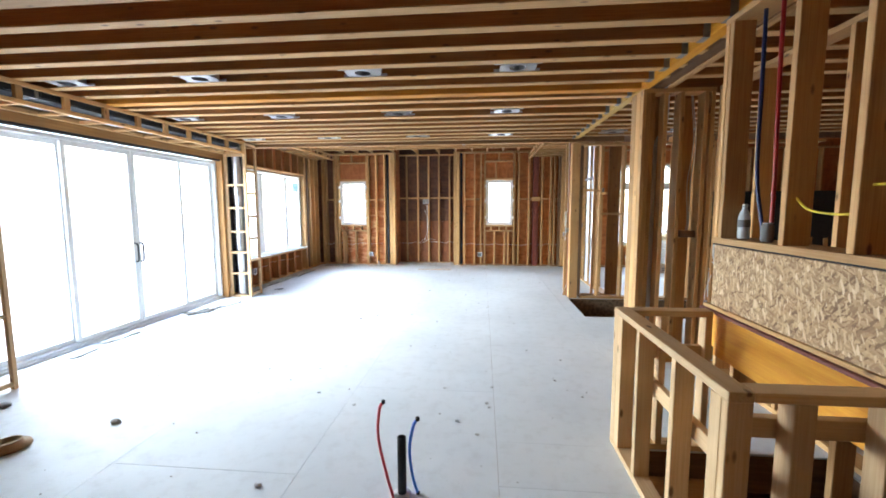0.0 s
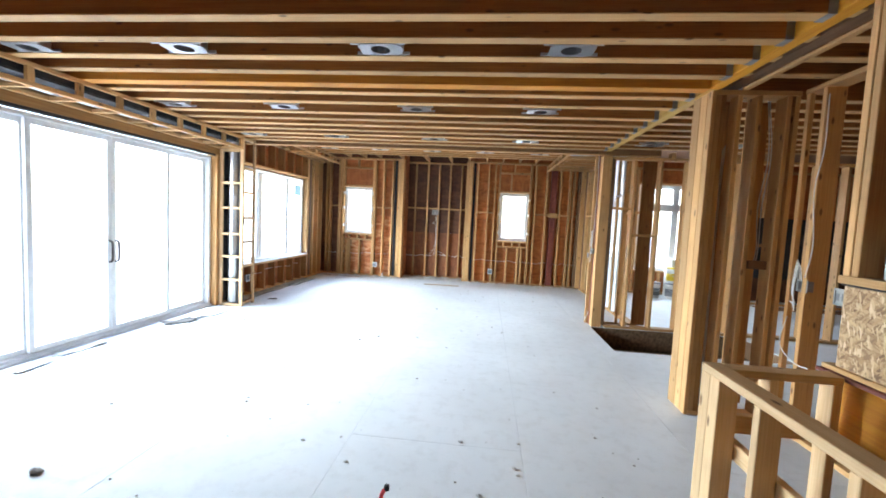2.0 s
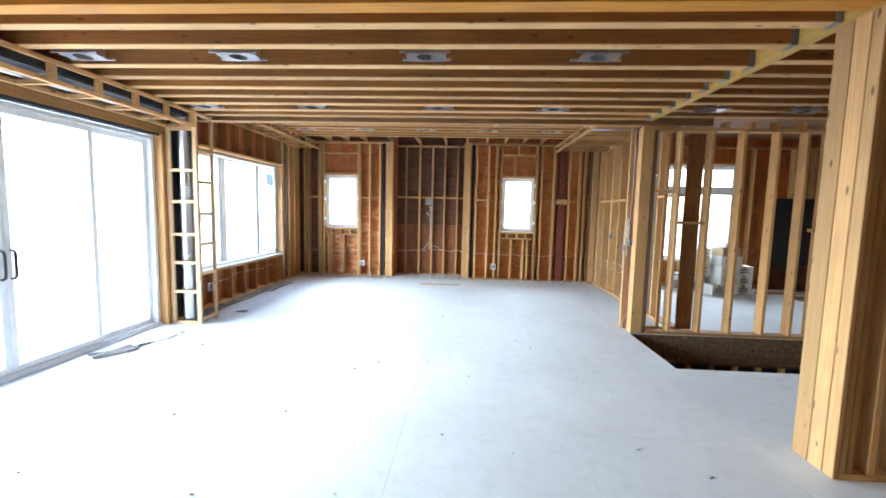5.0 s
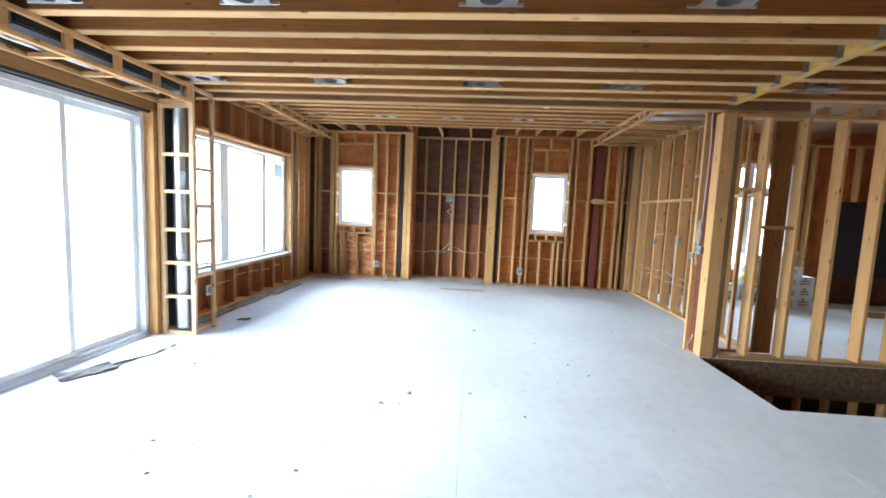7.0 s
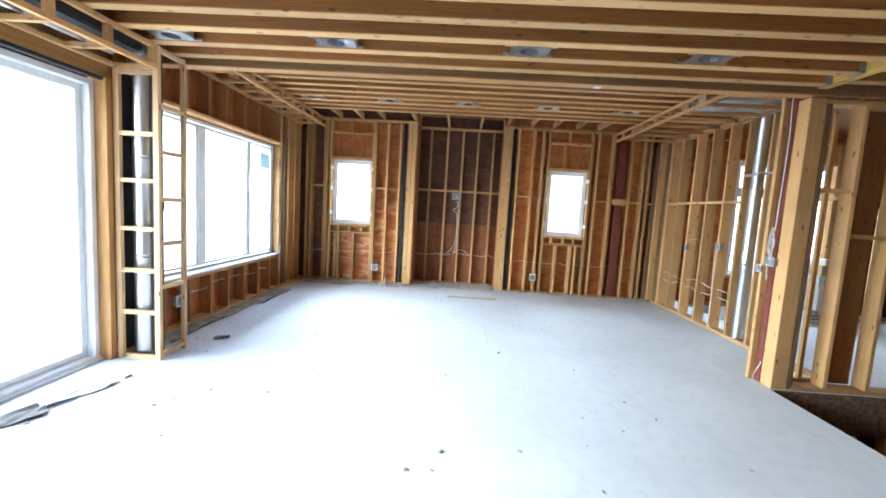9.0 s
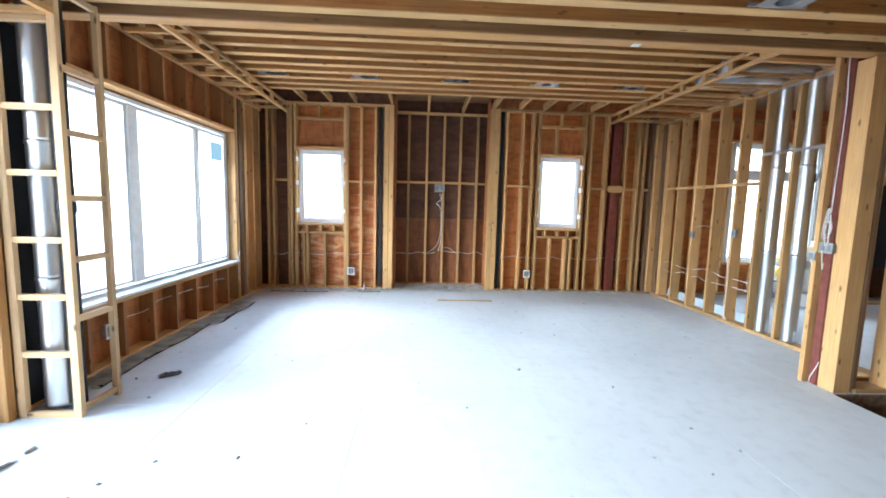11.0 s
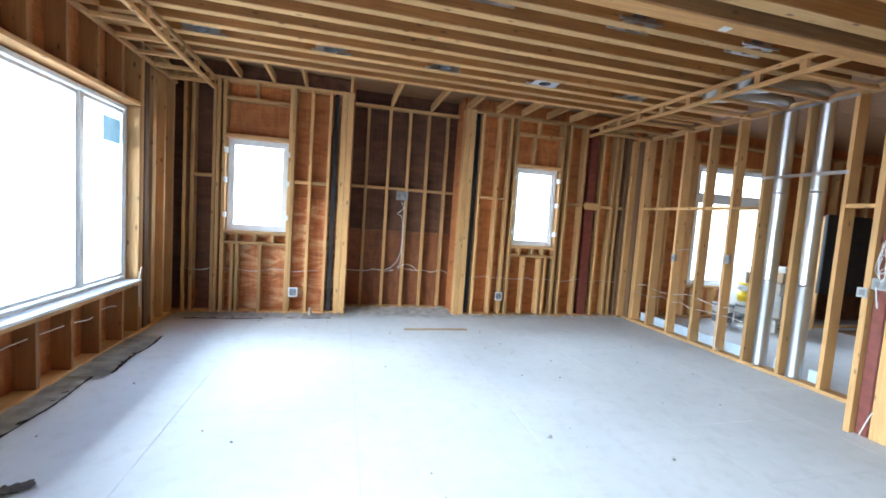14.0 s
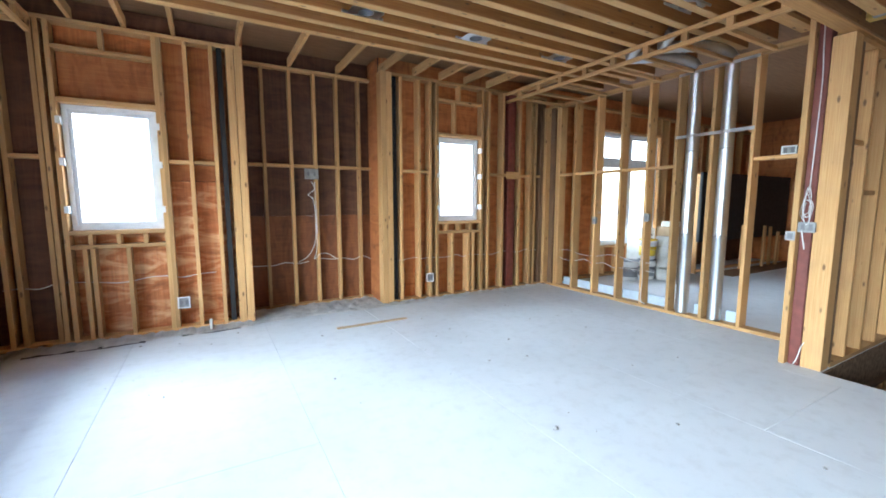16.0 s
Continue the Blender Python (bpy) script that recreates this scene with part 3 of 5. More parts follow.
# stub wall beside the stair, doubled
stub = stud_wall("wall_stub", (1.8, 5.2, 0), "short double stud wall with a pale timber end post")
S0, S1 = 5.145, 5.455
for y0, y1 in ((S0, 5.22), (5.225, 5.33), (5.335, S1)):
    bar("post", (1.315, y0, 0.002), (1.345, y1, CEIL - 0.004), LUMBER, stub)
bar("post", (1.347, S0 + 0.002, T), (1.387, S0 + 0.11, CEIL - T), LUMBER, stub)
bar("post", (1.389, S0 + 0.004, T), (1.427, S0 + 0.12, CEIL - T), HEADER, stub)
bar("plate", (1.347, S0, 0.0), (1.985, S0 + 0.14, T), LUMBER, stub)
bar("plate", (1.347, S0, CEIL - T), (1.985, S0 + 0.14, CEIL), LUMBER, stub)
for x, d in ((1.53, 0.12), (1.68, 0.14), (1.90, 0.14), (1.96, 0.14)):
    bar("stud", (x - T / 2, S0 + 0.003, T), (x + T / 2, S0 + d, CEIL - T), LUMBER, stub)
bar("stud", (1.44, S1 - 0.04, T), (1.60, S1, CEIL - T), HEADER, stub, "wide brown plank")
bar("stud", (1.75, S1 - 0.04, T), (1.92, S1, CEIL - T), HEADER, stub, "wide brown plank")
bar("blocking", (1.74, S0 + 0.05, 1.27), (1.94, S0 + 0.1, 1.34), OLDWOOD, stub)

# wall that runs on beside the stair behind the strand board
stairwall = stud_wall("wall_stair", (2.17, 4.2, 0), "open stud wall beside the stair with a loose cable")
studs_y(stairwall, (4.93, 4.53, 4.12, 3.71, 3.27, 2.87), 1.99, 2.13, T, CEIL - T)
studs_y(stairwall, (5.09,), 1.99, 2.03, T, CEIL - T)
bar("plate", (1.99, 0.0, 0.0), (2.13, 5.12, T), LUMBER, stairwall)
bar("plate", (1.99, 0.0, CEIL - T), (2.13, 5.12, CEIL), LUMBER, stairwall)

# half-height wall faced with strand board, studs above it
half = stud_wall("wall_half", (1.6, 2.4, 0), "stud wall over a strand-board ledge beside the stair")
OX = 1.25
bar("strand_board", (OX, 0.0, 0.95), (OX + 0.018, 3.655, 1.335), OSB, half, "strand board")
bar("trim", (OX - 0.012, 0.0, 0.925), (OX + 0.1, 3.72, 0.948), LUMBER, half)
bar("trim", (OX - 0.03, 0.0, 0.905), (OX + 0.1, 3.73, 0.923), STEELRED, half)
bar("ledge", (OX - 0.006, 0.0, 1.345), (OX + 0.20, 3.69, 1.345 + T), LUMBER, half)
bar("ledge_felt", (OX + 0.002, 0.0, 1.336), (OX + 0.19, 3.68, 1.344), RUBBER, half)
bar("beam_face", (OX + 0.02, 0.0, 0.62), (OX + 0.11, 3.66, 0.903), VIVIDBEAM, half, "yellow laminated beam")
for y in (3.655, 3.61, 3.08, 2.69, 2.29, 1.88, 1.48):
    bar("stud", (OX, y - T / 2, 1.345 + T), (OX + 0.125, y + T / 2, CEIL - T), LUMBER, half)
bar("plate", (OX, 0.0, CEIL - T), (OX + 0.19, 3.68, CEIL - 0.001), LUMBER, half)
for y in (3.60, 2.83):
    bar("stud", (OX + 0.12, y - T / 2, 0.0 if y > 3 else -0.3), (OX + 0.21, y + T / 2, 0.9), LUMBER, half)

# knee wall round the stair opening
knee = stud_wall("wall_knee", (1.2, 2.9, 0), "pale timber guard framing round the stair opening")
KX, KY0, KY1, KZ = 0.645, 2.375, 3.64, 0.925
bar("rail", (KX, KY0, KZ - T), (KX + 0.09, KY1, KZ), PALE, knee)
bar("rail", (KX + 0.092, KY0, KZ - T), (OX - 0.035, KY0 + 0.09, KZ), PALE, knee)
bar("rail", (KX + 0.092, KY1 - 0.09, KZ - T), (OX - 0.035, KY1, KZ), PALE, knee)
bar("plate", (KX, KY0, 0.0), (KX + 0.09, KY1, T), PALE, knee)
for y0, y1 in ((KY1 - 0.155, KY1 - 0.08), (KY1 - 0.078, KY1 - 0.002), (3.205, 3.245), (2.775, 2.815), (KY0 + 0.002, KY0 + 0.04), (KY0 + 0.043, KY0 + 0.115)):
    bar("stud", (KX + 0.001, y0, T), (KX + 0.089, y1, KZ - T), PALE, knee)
for x0, x1 in ((0.87, 0.945), (1.175, 1.24)):
    bar("stud", (x0, KY0 + 0.002, -0.25), (x1, KY0 + 0.088, KZ - T), PALE, knee)
for x0, x1 in ((0.905, 0.945), (1.175, 1.215)):
    bar("stud", (x0, KY1 - 0.088, T), (x1, KY1 - 0.002, KZ - T), PALE, knee)
bar("rail", (KX + 0.092, KY1 - 0.05, 0.60), (OX - 0.002, KY1 - 0.012, 0.69), PALE, knee)
bar("rail", (KX + 0.092, KY0 + 0.095, 0.52), (KX + 0.13, KY1 - 0.06, 0.60), PALE, knee)
bar("rail", (KX + 0.092, KY0 + 0.09, 0.71), (OX - 0.01, KY0 + 0.128, 0.79), PALE, knee)
bar("plate", (KX + 0.092, KY1 - 0.09, 0.0), (OX, KY1, T), PALE, knee)

# stairwells below the floor
well = thing("stairwell", (1.3, 2.02, -2.7), "stairwell with timber lining, its shade put into the dark colour", "stairwell", kind="structure")
# lining coloured dark to carry the stairwell's shade
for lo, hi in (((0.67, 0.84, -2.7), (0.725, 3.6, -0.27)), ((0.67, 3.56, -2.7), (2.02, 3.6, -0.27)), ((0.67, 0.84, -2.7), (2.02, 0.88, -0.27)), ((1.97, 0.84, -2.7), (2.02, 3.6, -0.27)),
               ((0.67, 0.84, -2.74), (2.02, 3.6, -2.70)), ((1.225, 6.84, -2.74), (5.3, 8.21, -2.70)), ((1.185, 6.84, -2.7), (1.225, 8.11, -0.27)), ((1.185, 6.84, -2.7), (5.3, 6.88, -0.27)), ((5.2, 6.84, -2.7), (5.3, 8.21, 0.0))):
    bar("lining", lo, hi, SHADEDPLY, well)
for k in range(7):
    bar("tread", (0.74, 3.24 - 0.27 * k, -0.19 - 0.18 * k), (1.23, 3.50 - 0.27 * k, -0.15 - 0.18 * k), LUMBER, well)

# plain walls that close the place
shell = stud_wall("wall_shell", (2, -2, 0), "raw plywood walls closing the house")
for lo, hi in (((-4.82, -2.25, -0.3), (8.7, -2.21, 3.0)),
               ((8.62, -2.2, -0.3), (8.66, 12.6, 3.5)), ((3.4, -2.2, 0.0), (3.43, 4.6, 2.9))):
    bar("sheathing", lo, hi, PLY, shell)
for k in range(11):
    bar("stud", (3.26, 0.2 + 0.41 * k, 0.0), (3.398, 0.238 + 0.41 * k, 2.7), LUMBER, shell)
studs_x(far, [2.2 + 0.45 * k for k in range(2)] + [3.16, 4.94, 4.98] + [5.2 + 0.41 * k for k in range(8)], YF, Y1, T, TOP - T)
studs_x(far, (3.4, 3.8, 4.2, 4.6), YF, Y1, T, 0.53)
bar("sill_plate", (3.18, YF, 0.53), (4.92, Y1, 0.53 + T), LUMBER, far)
bar("header", (3.18, YF, 2.65), (4.92, Y1, 2.65 + T), LUMBER, far)


# ---- soffits ----
def soffit(name, xf, xb, y0, y1, z0, z1, blocks, label):
    """A ladder frame along a wall: an upright face at xf and rungs back to xb."""
    s = thing(name, ((xf + xb) / 2, (y0 + y1) / 2, z0), label, "soffit frame", kind="structure")
    inward = 1 if xb > xf else -1
    a, b = sorted((xf, xf + inward * T))
    bar("rail", (a, y0, z0), (b, y1, z0 + T), LUMBER, s)
    bar("rail", (a, y0, z1 - T), (b, y1, z1), LUMBER, s)
    c, d = sorted((xb, xb - inward * T))
    bar("rail", (c, y0, z0), (d, y1, z0 + T), LUMBER, s)
    for y in blocks:
        bar("block", (a, y - 0.03, z0 + T), (b, y + 0.03, z1 - T), LUMBER, s)
        e, f = sorted((xf + inward * T, xb - inward * T))
        bar("rung", (e, y - T / 2 + 0.03, z0), (f, y + T / 2 + 0.03, z0 + T), LUMBER, s)
    if z1 > 3.2:
        for k in range(4):
            y = y0 + 0.5 + 0.9 * k
            bar("hanger", (a + 0.002, y, z1 + 0.001), (b - 0.002, y + 0.06, HIGH - 0.002), LUMBER, s)
    return s


soffit("soffit_near", -4.295, XL + 0.02, 1.2, 7.727, 2.503, CEIL - 0.003, [7.69 - 0.428 * k for k in range(15)], "pale timber soffit frame over the sliding door")
soffit("soffit_far_left", -4.25, XL + 0.003, 8.30, 11.86, 2.845, 3.0, [8.45 + 0.395 * k for k in range(9)], "pale timber soffit frame over the side window")
soffit("soffit_far_right", 0.985, XR + 0.04, 8.30, 11.9, 2.845, 3.0, [8.45 + 0.395 * k for k in range(9)], "pale timber soffit frame holding silver ducts")


# ---- chases ----
def chase(y0, y1, label):
    """A ladder-framed pipe chase that stands against the slider wall."""
    c = thing("pipe_chase", (-4.49, (y0 + y1) / 2, 0), label, "pipe chase")
    top = 2.50
    for x0, x1 in ((-4.69, -4.64), (-4.345, -4.295)):
        bar("stile", (x0, y0, 0.0), (x1, y0 + T, top if x0 < -4.5 else CEIL - 0.004), PALE, c)
    for z in (0.0, 0.405, 0.78, 1.145, 1.56, 1.955, top - T):
        bar("rung", (-4.64, y0 + 0.002, z), (-4.345, y0 + T - 0.002, z + T), PALE, c)
    bar("stile", (-4.335, y1 - T, 0.0), (-4.295, y1, CEIL - 0.004), PALE, c)
    for z in (0.03, 0.635, 1.02, 1.41, 1.815, 2.20, CEIL - 0.05):
        bar("rung", (-4.332, y0 + T, z), (-4.298, y1 - T, z + T), PALE, c)
    return c


boxed = chase(7.727, 8.09, "pale timber ladder frame boxing a silver duct, lined with black felt")
# added dark board left of the duct: sheathing in the chase's shade
bar("backing_board", (-4.69, 8.03, 0.04), (-4.55, 8.06, 2.66), OLDWOOD, boxed, "dark brown board standing for sheathing in shade")
bar("felt_lining", (-4.706, 7.765, 0.04), (-4.694, 8.02, 2.5), RUBBER, boxed, "black felt lining")
chase(3.60, 4.02, "pale timber ladder frame beside the sliding door")

# ---- windows and the sliding door ----
def frame_boxes(axis, u0, u1, z0, z1, v0, v1, w):
    """Four members of a rectangular frame; axis tells along which way it runs."""
    quads = ((u0, u1, z0, z0 + w), (u0, u1, z1 - w, z1), (u0, u0 + w, z0 + w, z1 - w), (u1 - w, u1, z0 + w, z1 - w))
    if axis == "x":
        return [((a, v0, c), (b, v1, d)) for a, b, c, d in quads]
    return [((v0, a, c), (v1, b, d)) for a, b, c, d in quads]


def pane(parent, axis, u0, u1, z0, z1, v):
    lo, hi = ((u0, v - 0.003, z0), (u1, v + 0.003, z1)) if axis == "x" else ((v - 0.003, u0, z0), (v + 0.003, u1, z1))
    ob = part("pane", box_bm((lo, hi), edge=0), GLASS, parent)
    ob.visible_shadow = False
    return ob


door = thing("door_1", (-4.85, 5.8, 0), "white vinyl four-panel sliding glass door, closed", "sliding door", kind="structure")
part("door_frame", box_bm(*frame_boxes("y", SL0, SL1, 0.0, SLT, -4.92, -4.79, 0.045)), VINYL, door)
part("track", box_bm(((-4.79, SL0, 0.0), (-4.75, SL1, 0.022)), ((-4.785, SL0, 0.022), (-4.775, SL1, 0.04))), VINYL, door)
edges = (SL0 + 0.045, 5.07, 5.955, 6.83, SL1 - 0.045)
for i in range(4):
    a, b = edges[i] + (0, -0.02, 0.002, -0.02)[i], edges[i + 1] + (0.02, -0.002, 0.02, 0)[i]
    v0, v1 = (-4.9, -4.86) if i in (0, 3) else (-4.855, -4.815)
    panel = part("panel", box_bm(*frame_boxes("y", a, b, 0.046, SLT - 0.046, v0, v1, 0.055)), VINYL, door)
    pane(panel, "y", a + 0.05, b - 0.05, 0.09, SLT - 0.09, (v0 + v1) / 2)
for y in (5.915, 6.0):
    part("handle", sweep(smooth_line([(-4.815, y, 0.87), (-4.775, y, 0.89), (-4.77, y, 1.0), (-4.775, y, 1.10), (-4.815, y, 1.12)], 5), 0.011), BLACK, door, "dark pull handle")

side = thing("window_1", (-4.83, 9.58, 0.58), "white vinyl three-part window", "window", kind="structure")
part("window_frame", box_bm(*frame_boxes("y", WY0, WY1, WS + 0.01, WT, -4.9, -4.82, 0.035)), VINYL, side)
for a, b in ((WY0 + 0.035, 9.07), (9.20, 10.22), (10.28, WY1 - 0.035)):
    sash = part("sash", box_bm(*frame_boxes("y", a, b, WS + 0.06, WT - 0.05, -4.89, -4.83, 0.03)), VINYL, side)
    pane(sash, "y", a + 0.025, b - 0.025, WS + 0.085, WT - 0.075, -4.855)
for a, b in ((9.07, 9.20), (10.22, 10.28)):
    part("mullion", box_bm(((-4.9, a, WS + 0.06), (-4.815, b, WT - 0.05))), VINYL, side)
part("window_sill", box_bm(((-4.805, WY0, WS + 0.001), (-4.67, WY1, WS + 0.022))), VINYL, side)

for i, (x0, x1) in enumerate(WIN):
    w = thing("window_%d" % (i + 2), ((x0 + x1) / 2, YF + 0.1, WZ0), "white vinyl fixed window with installation clips", "window", kind="structure")
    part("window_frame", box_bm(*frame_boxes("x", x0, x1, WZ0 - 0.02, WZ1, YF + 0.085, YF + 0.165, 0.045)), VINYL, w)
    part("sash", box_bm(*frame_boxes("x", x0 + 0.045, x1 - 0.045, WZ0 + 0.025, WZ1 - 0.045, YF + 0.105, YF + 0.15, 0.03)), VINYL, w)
    pane(w, "x", x0 + 0.07, x1 - 0.07, WZ0 + 0.05, WZ1 - 0.07, YF + 0.13)
    for x in (x0 - 0.012, x1 + 0.012):
        for z in (1.27, 1.72, 2.10):
            part("clip", box_bm(((x - 0.018, YF - 0.004, z), (x + 0.018, YF + 0.09, z + 0.07))), VINYL, w)

kit = thing("window_4", (3.95, YF + 0.1, 0.65), "white vinyl window with a transom light", "window", kind="structure")
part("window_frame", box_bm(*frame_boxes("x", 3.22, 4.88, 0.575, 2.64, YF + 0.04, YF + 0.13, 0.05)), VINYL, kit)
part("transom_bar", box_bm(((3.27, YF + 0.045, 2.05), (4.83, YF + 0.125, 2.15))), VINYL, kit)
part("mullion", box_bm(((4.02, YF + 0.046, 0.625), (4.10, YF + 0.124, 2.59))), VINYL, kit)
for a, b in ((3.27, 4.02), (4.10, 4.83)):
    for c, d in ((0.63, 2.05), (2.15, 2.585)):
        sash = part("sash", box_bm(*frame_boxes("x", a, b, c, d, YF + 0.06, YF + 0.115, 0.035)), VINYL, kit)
        pane(sash, "x", a + 0.03, b - 0.03, c + 0.03, d - 0.03, YF + 0.09)


def sticker(at, axis, label):
    x, y, z = at
    boxes = [((x, y, z), (x + 0.004, y + 0.30, z + 0.23))] if axis == "y" else [((x, y, z), (x + 0.20, y + 0.004, z + 0.14))]
    s = part("window_sticker", box_bm(*boxes, edge=0), BLUESTICK if axis == "y" else PALESTICK)
    return tagged(s, label, "sticker")


sticker((-4.848, 10.62, 1.96), "y", "small blue label on the side window's glass")
sticker((-3.97, YF + 0.12, 2.06), "x", "pale blue label on the window's glass")


# ---- recessed lights ----
def can_light(at, label):
    """A galvanised mounting plate with a round aperture, its housing above and a lamp inside."""
    x, y, z = at
    c = thing("recessed_light", at, label, "ceiling light", "recessed lights")
    n, r = 28, 0.068
    bm = bmesh.new()
    inner = [bm.verts.new((x + r * math.cos(a), y + r * math.sin(a), z)) for a in [2 * math.pi * i / n for i in range(n)]]
    outer = []
    for i in range(n):
        a = 2 * math.pi * i / n
        k = min(0.145 / max(abs(math.cos(a)), 1e-6), 0.088 / max(abs(math.sin(a)), 1e-6))
        outer.append(bm.verts.new((x + k * math.cos(a), y + k * math.sin(a), z)))
    for i in range(n):
        j = (i + 1) % n
        bm.faces.new((inner[i], outer[i], outer[j], inner[j]))
    bmesh.ops.solidify(bm, geom=bm.faces[:], thickness=0.002)
    part("mounting_plate", bm, GALV, c)
    # housing coloured dark grey so the aperture reads as a shaded hole
    part("housing", lathe([(0.066, 0.002), (0.066, 0.11), (0.05, 0.115)], 24, at, False), INKGREY, c)
    part("lamp_socket", lathe([(0.008, 0.06), (0.022, 0.065), (0.026, 0.095), (0.02, 0.109)], 16, at), GALV, c)
    part("junction_box", box_bm(((x + 0.07, y - 0.045, z + 0.004), (x + 0.155, y + 0.045, z + 0.07))), GALV, c)
    for s in (-0.084, 0.084):
        part("hanger_bar", box_bm(((x - 0.19, y + s - 0.006, z + 0.003), (x + 0.19, y + s + 0.006, z + 0.022)), edge=0.001), GALV, c)
    return c


first = can_light((-4.0, 4.43, CEIL + 0.004), "square galvanised recessed light fitting between joists")
spots = [(x, 4.43, CEIL + 0.004) for x in (-2.71, -1.24, 0.055)] + [(x, 5.965, CEIL + 0.004) for x in (-4.02, -2.73, -1.25, 0.055)]
spots += [(x, 7.545, CEIL + 0.004) for x in (-4.05, -2.75, -1.27, 0.055, 1.75, 2.75)] + [(x, 2.91, CEIL + 0.004) for x in (-4.0, -2.7, -1.24, 0.055)]
spots += [(x, y, HIGH + 0.004) for y in (10.447, 8.99) for x in (-4.0, -2.85, -1.70, -0.545, 0.60)]
for p in spots:
    copy_thing(first, Matrix.Translation(p))
tag = part("ceiling_tag", box_bm(((-0.585, 8.13, CEIL - 0.053), (-0.525, 8.18, CEIL - 0.046)), edge=0.002), WHITEBOX)
tagged(tag, "small white tag under the brown beam", "tag")


# ---- ducts and pipes ----
def round_duct(name, x, y, z0, z1, r, label, squash=1.0):
    d = thing(name, (x, y, z0), label, "duct")
    cuts = [z0 + (z1 - z0) * k / 3 for k in range(4)]
    for k in range(3):
        bm = lathe([(r, cuts[k]), (r, cuts[k] + 0.02), (r * 0.985, cuts[k] + 0.03), (r * 0.985, cuts[k + 1] - 0.03), (r * 1.03, cuts[k + 1] - 0.02), (r * 1.03, cuts[k + 1] - 0.008), (r, cuts[k + 1])], 28)
        for v in bm.verts:
            v.co.y *= squash
            v.co += Vector((x, y, 0))
        part("section", bm, GALV, d)
    return d


round_duct("wall_duct", XR + 0.075, 9.66, T, 2.93, 0.072, "shiny galvanised round duct inside the stud wall", 0.95)
round_duct("wall_duct", XR + 0.075, 9.29, T, 2.93, 0.072, "shiny galvanised round duct inside the stud wall", 0.95)
strap = part("duct_strap", box_bm(((XR - 0.006, 9.0, 2.12), (XR - 0.001, 9.82, 2.155)), edge=0.001), GALV)
tagged(strap, "thin galvanised strap nailed across the studs", "strap")
strap2 = part("duct_strap", box_bm(((XR - 0.006, 9.0, 2.83), (XR - 0.001, 9.82, 2.86)), edge=0.001), GALV)
tagged(strap2, "thin galvanised strap nailed across the studs", "strap")
round_duct("chase_duct", -4.53, 7.885, 0.04, 2.66, 0.10, "shiny galvanised duct inside the chase")
p = part("vent_pipe", lathe([(0.042, 0), (0.042, 1.3), (0.05, 1.31), (0.05, 1.37), (0.042, 1.38), (0.042, 2.66)], 18, (-4.385, 7.832, 0.03)), BLACK)
tagged(p, "black plastic vent pipe inside the chase", "pipe")
f = thing("soffit_duct", (-4.43, 4.5, 2.63), "black wrapped rectangular duct lying in the soffit frame", "duct")
for k in range(4):
    part("section", box_bm(((-4.66, 1.3 + 1.59 * k, 2.60), (-4.338, 1.3 + 1.59 * k + 1.55, 2.69)), edge=0.012), BLACK, f)
    part("joint", box_bm(((-4.665, 1.3 + 1.59 * k + 1.545, 2.595), (-4.334, 1.3 + 1.59 * k + 1.575, 2.694)), edge=0.004), INKGREY, f)
f = part("flexible_duct", sweep(smooth_line([(-4.55 + 0.03 * math.sin(y * 2), y, 2.568) for y in [1.3 + 0.25 * k for k in range(26)]], 8), 0.02, 12, 0.12), GALV)
tagged(f, "silver flexible duct in the soffit", "duct")
for y0 in (9.66, 9.29):
    f = part("flexible_duct", sweep(smooth_line([(XR + 0.06, y0, 2.91), (1.82, y0, 2.955), (1.5, y0 + 0.05, 2.96), (1.25, y0 + 0.2, 2.955), (1.14, y0 + 0.25, 2.96), (1.1, y0 + 0.13, 3.06)], 9), 0.055, 14, 0.08), GALV)
    tagged(f, "silver flexible duct bent inside the soffit", "duct")
for x0 in (-2.80, -0.79):
    v = part("vent_strip", box_bm(((x0 - 0.026, YF + 0.03, T), (x0 + 0.026, YF + 0.08, TOP - T))), BLACK)
    tagged(v, "black vertical pipe between studs", "pipe")
c = part("steel_column", box_bm(((1.10, YF + 0.01, 0.0), (1.24, Y1 - 0.02, TOP - 0.01)), edge=0.006), STEELRED)
tagged(c, "dark red primed steel column in the far wall", "column")

stack = thing("drain_stub", (-0.652, 2.977, 0), "short black plastic drain pipe rising from the floor", "pipe")
part("tube", lathe([(0.024, 0.0), (0.024, 0.34), (0.019, 0.341), (0.019, 0.30)], 20, (-0.652, 2.977, 0)), BLACK, stack)
part("collar", lathe([(0.05, 0.0), (0.05, 0.012), (0.03, 0.02)], 20, (-0.652, 2.977, 0)), PAPER, stack)
r = part("water_tube", sweep(smooth_line([(-0.697, 2.957, 0), (-0.742, 2.987, 0.12), (-0.797, 3.037, 0.3), (-0.797, 3.077, 0.44), (-0.777, 3.087, 0.475)], 7), 0.0085), REDPIPE)
tagged(r, "bent red plastic water tube rising from the floor", "pipe")
r = part("water_tube", sweep(smooth_line([(-0.567, 2.997, 0), (-0.597, 2.987, 0.12), (-0.607, 2.967, 0.28), (-0.582, 2.947, 0.42), (-0.557, 2.937, 0.465)], 7), 0.0085), BLUEPIPE)
tagged(r, "bent blue plastic water tube rising from the floor", "pipe")
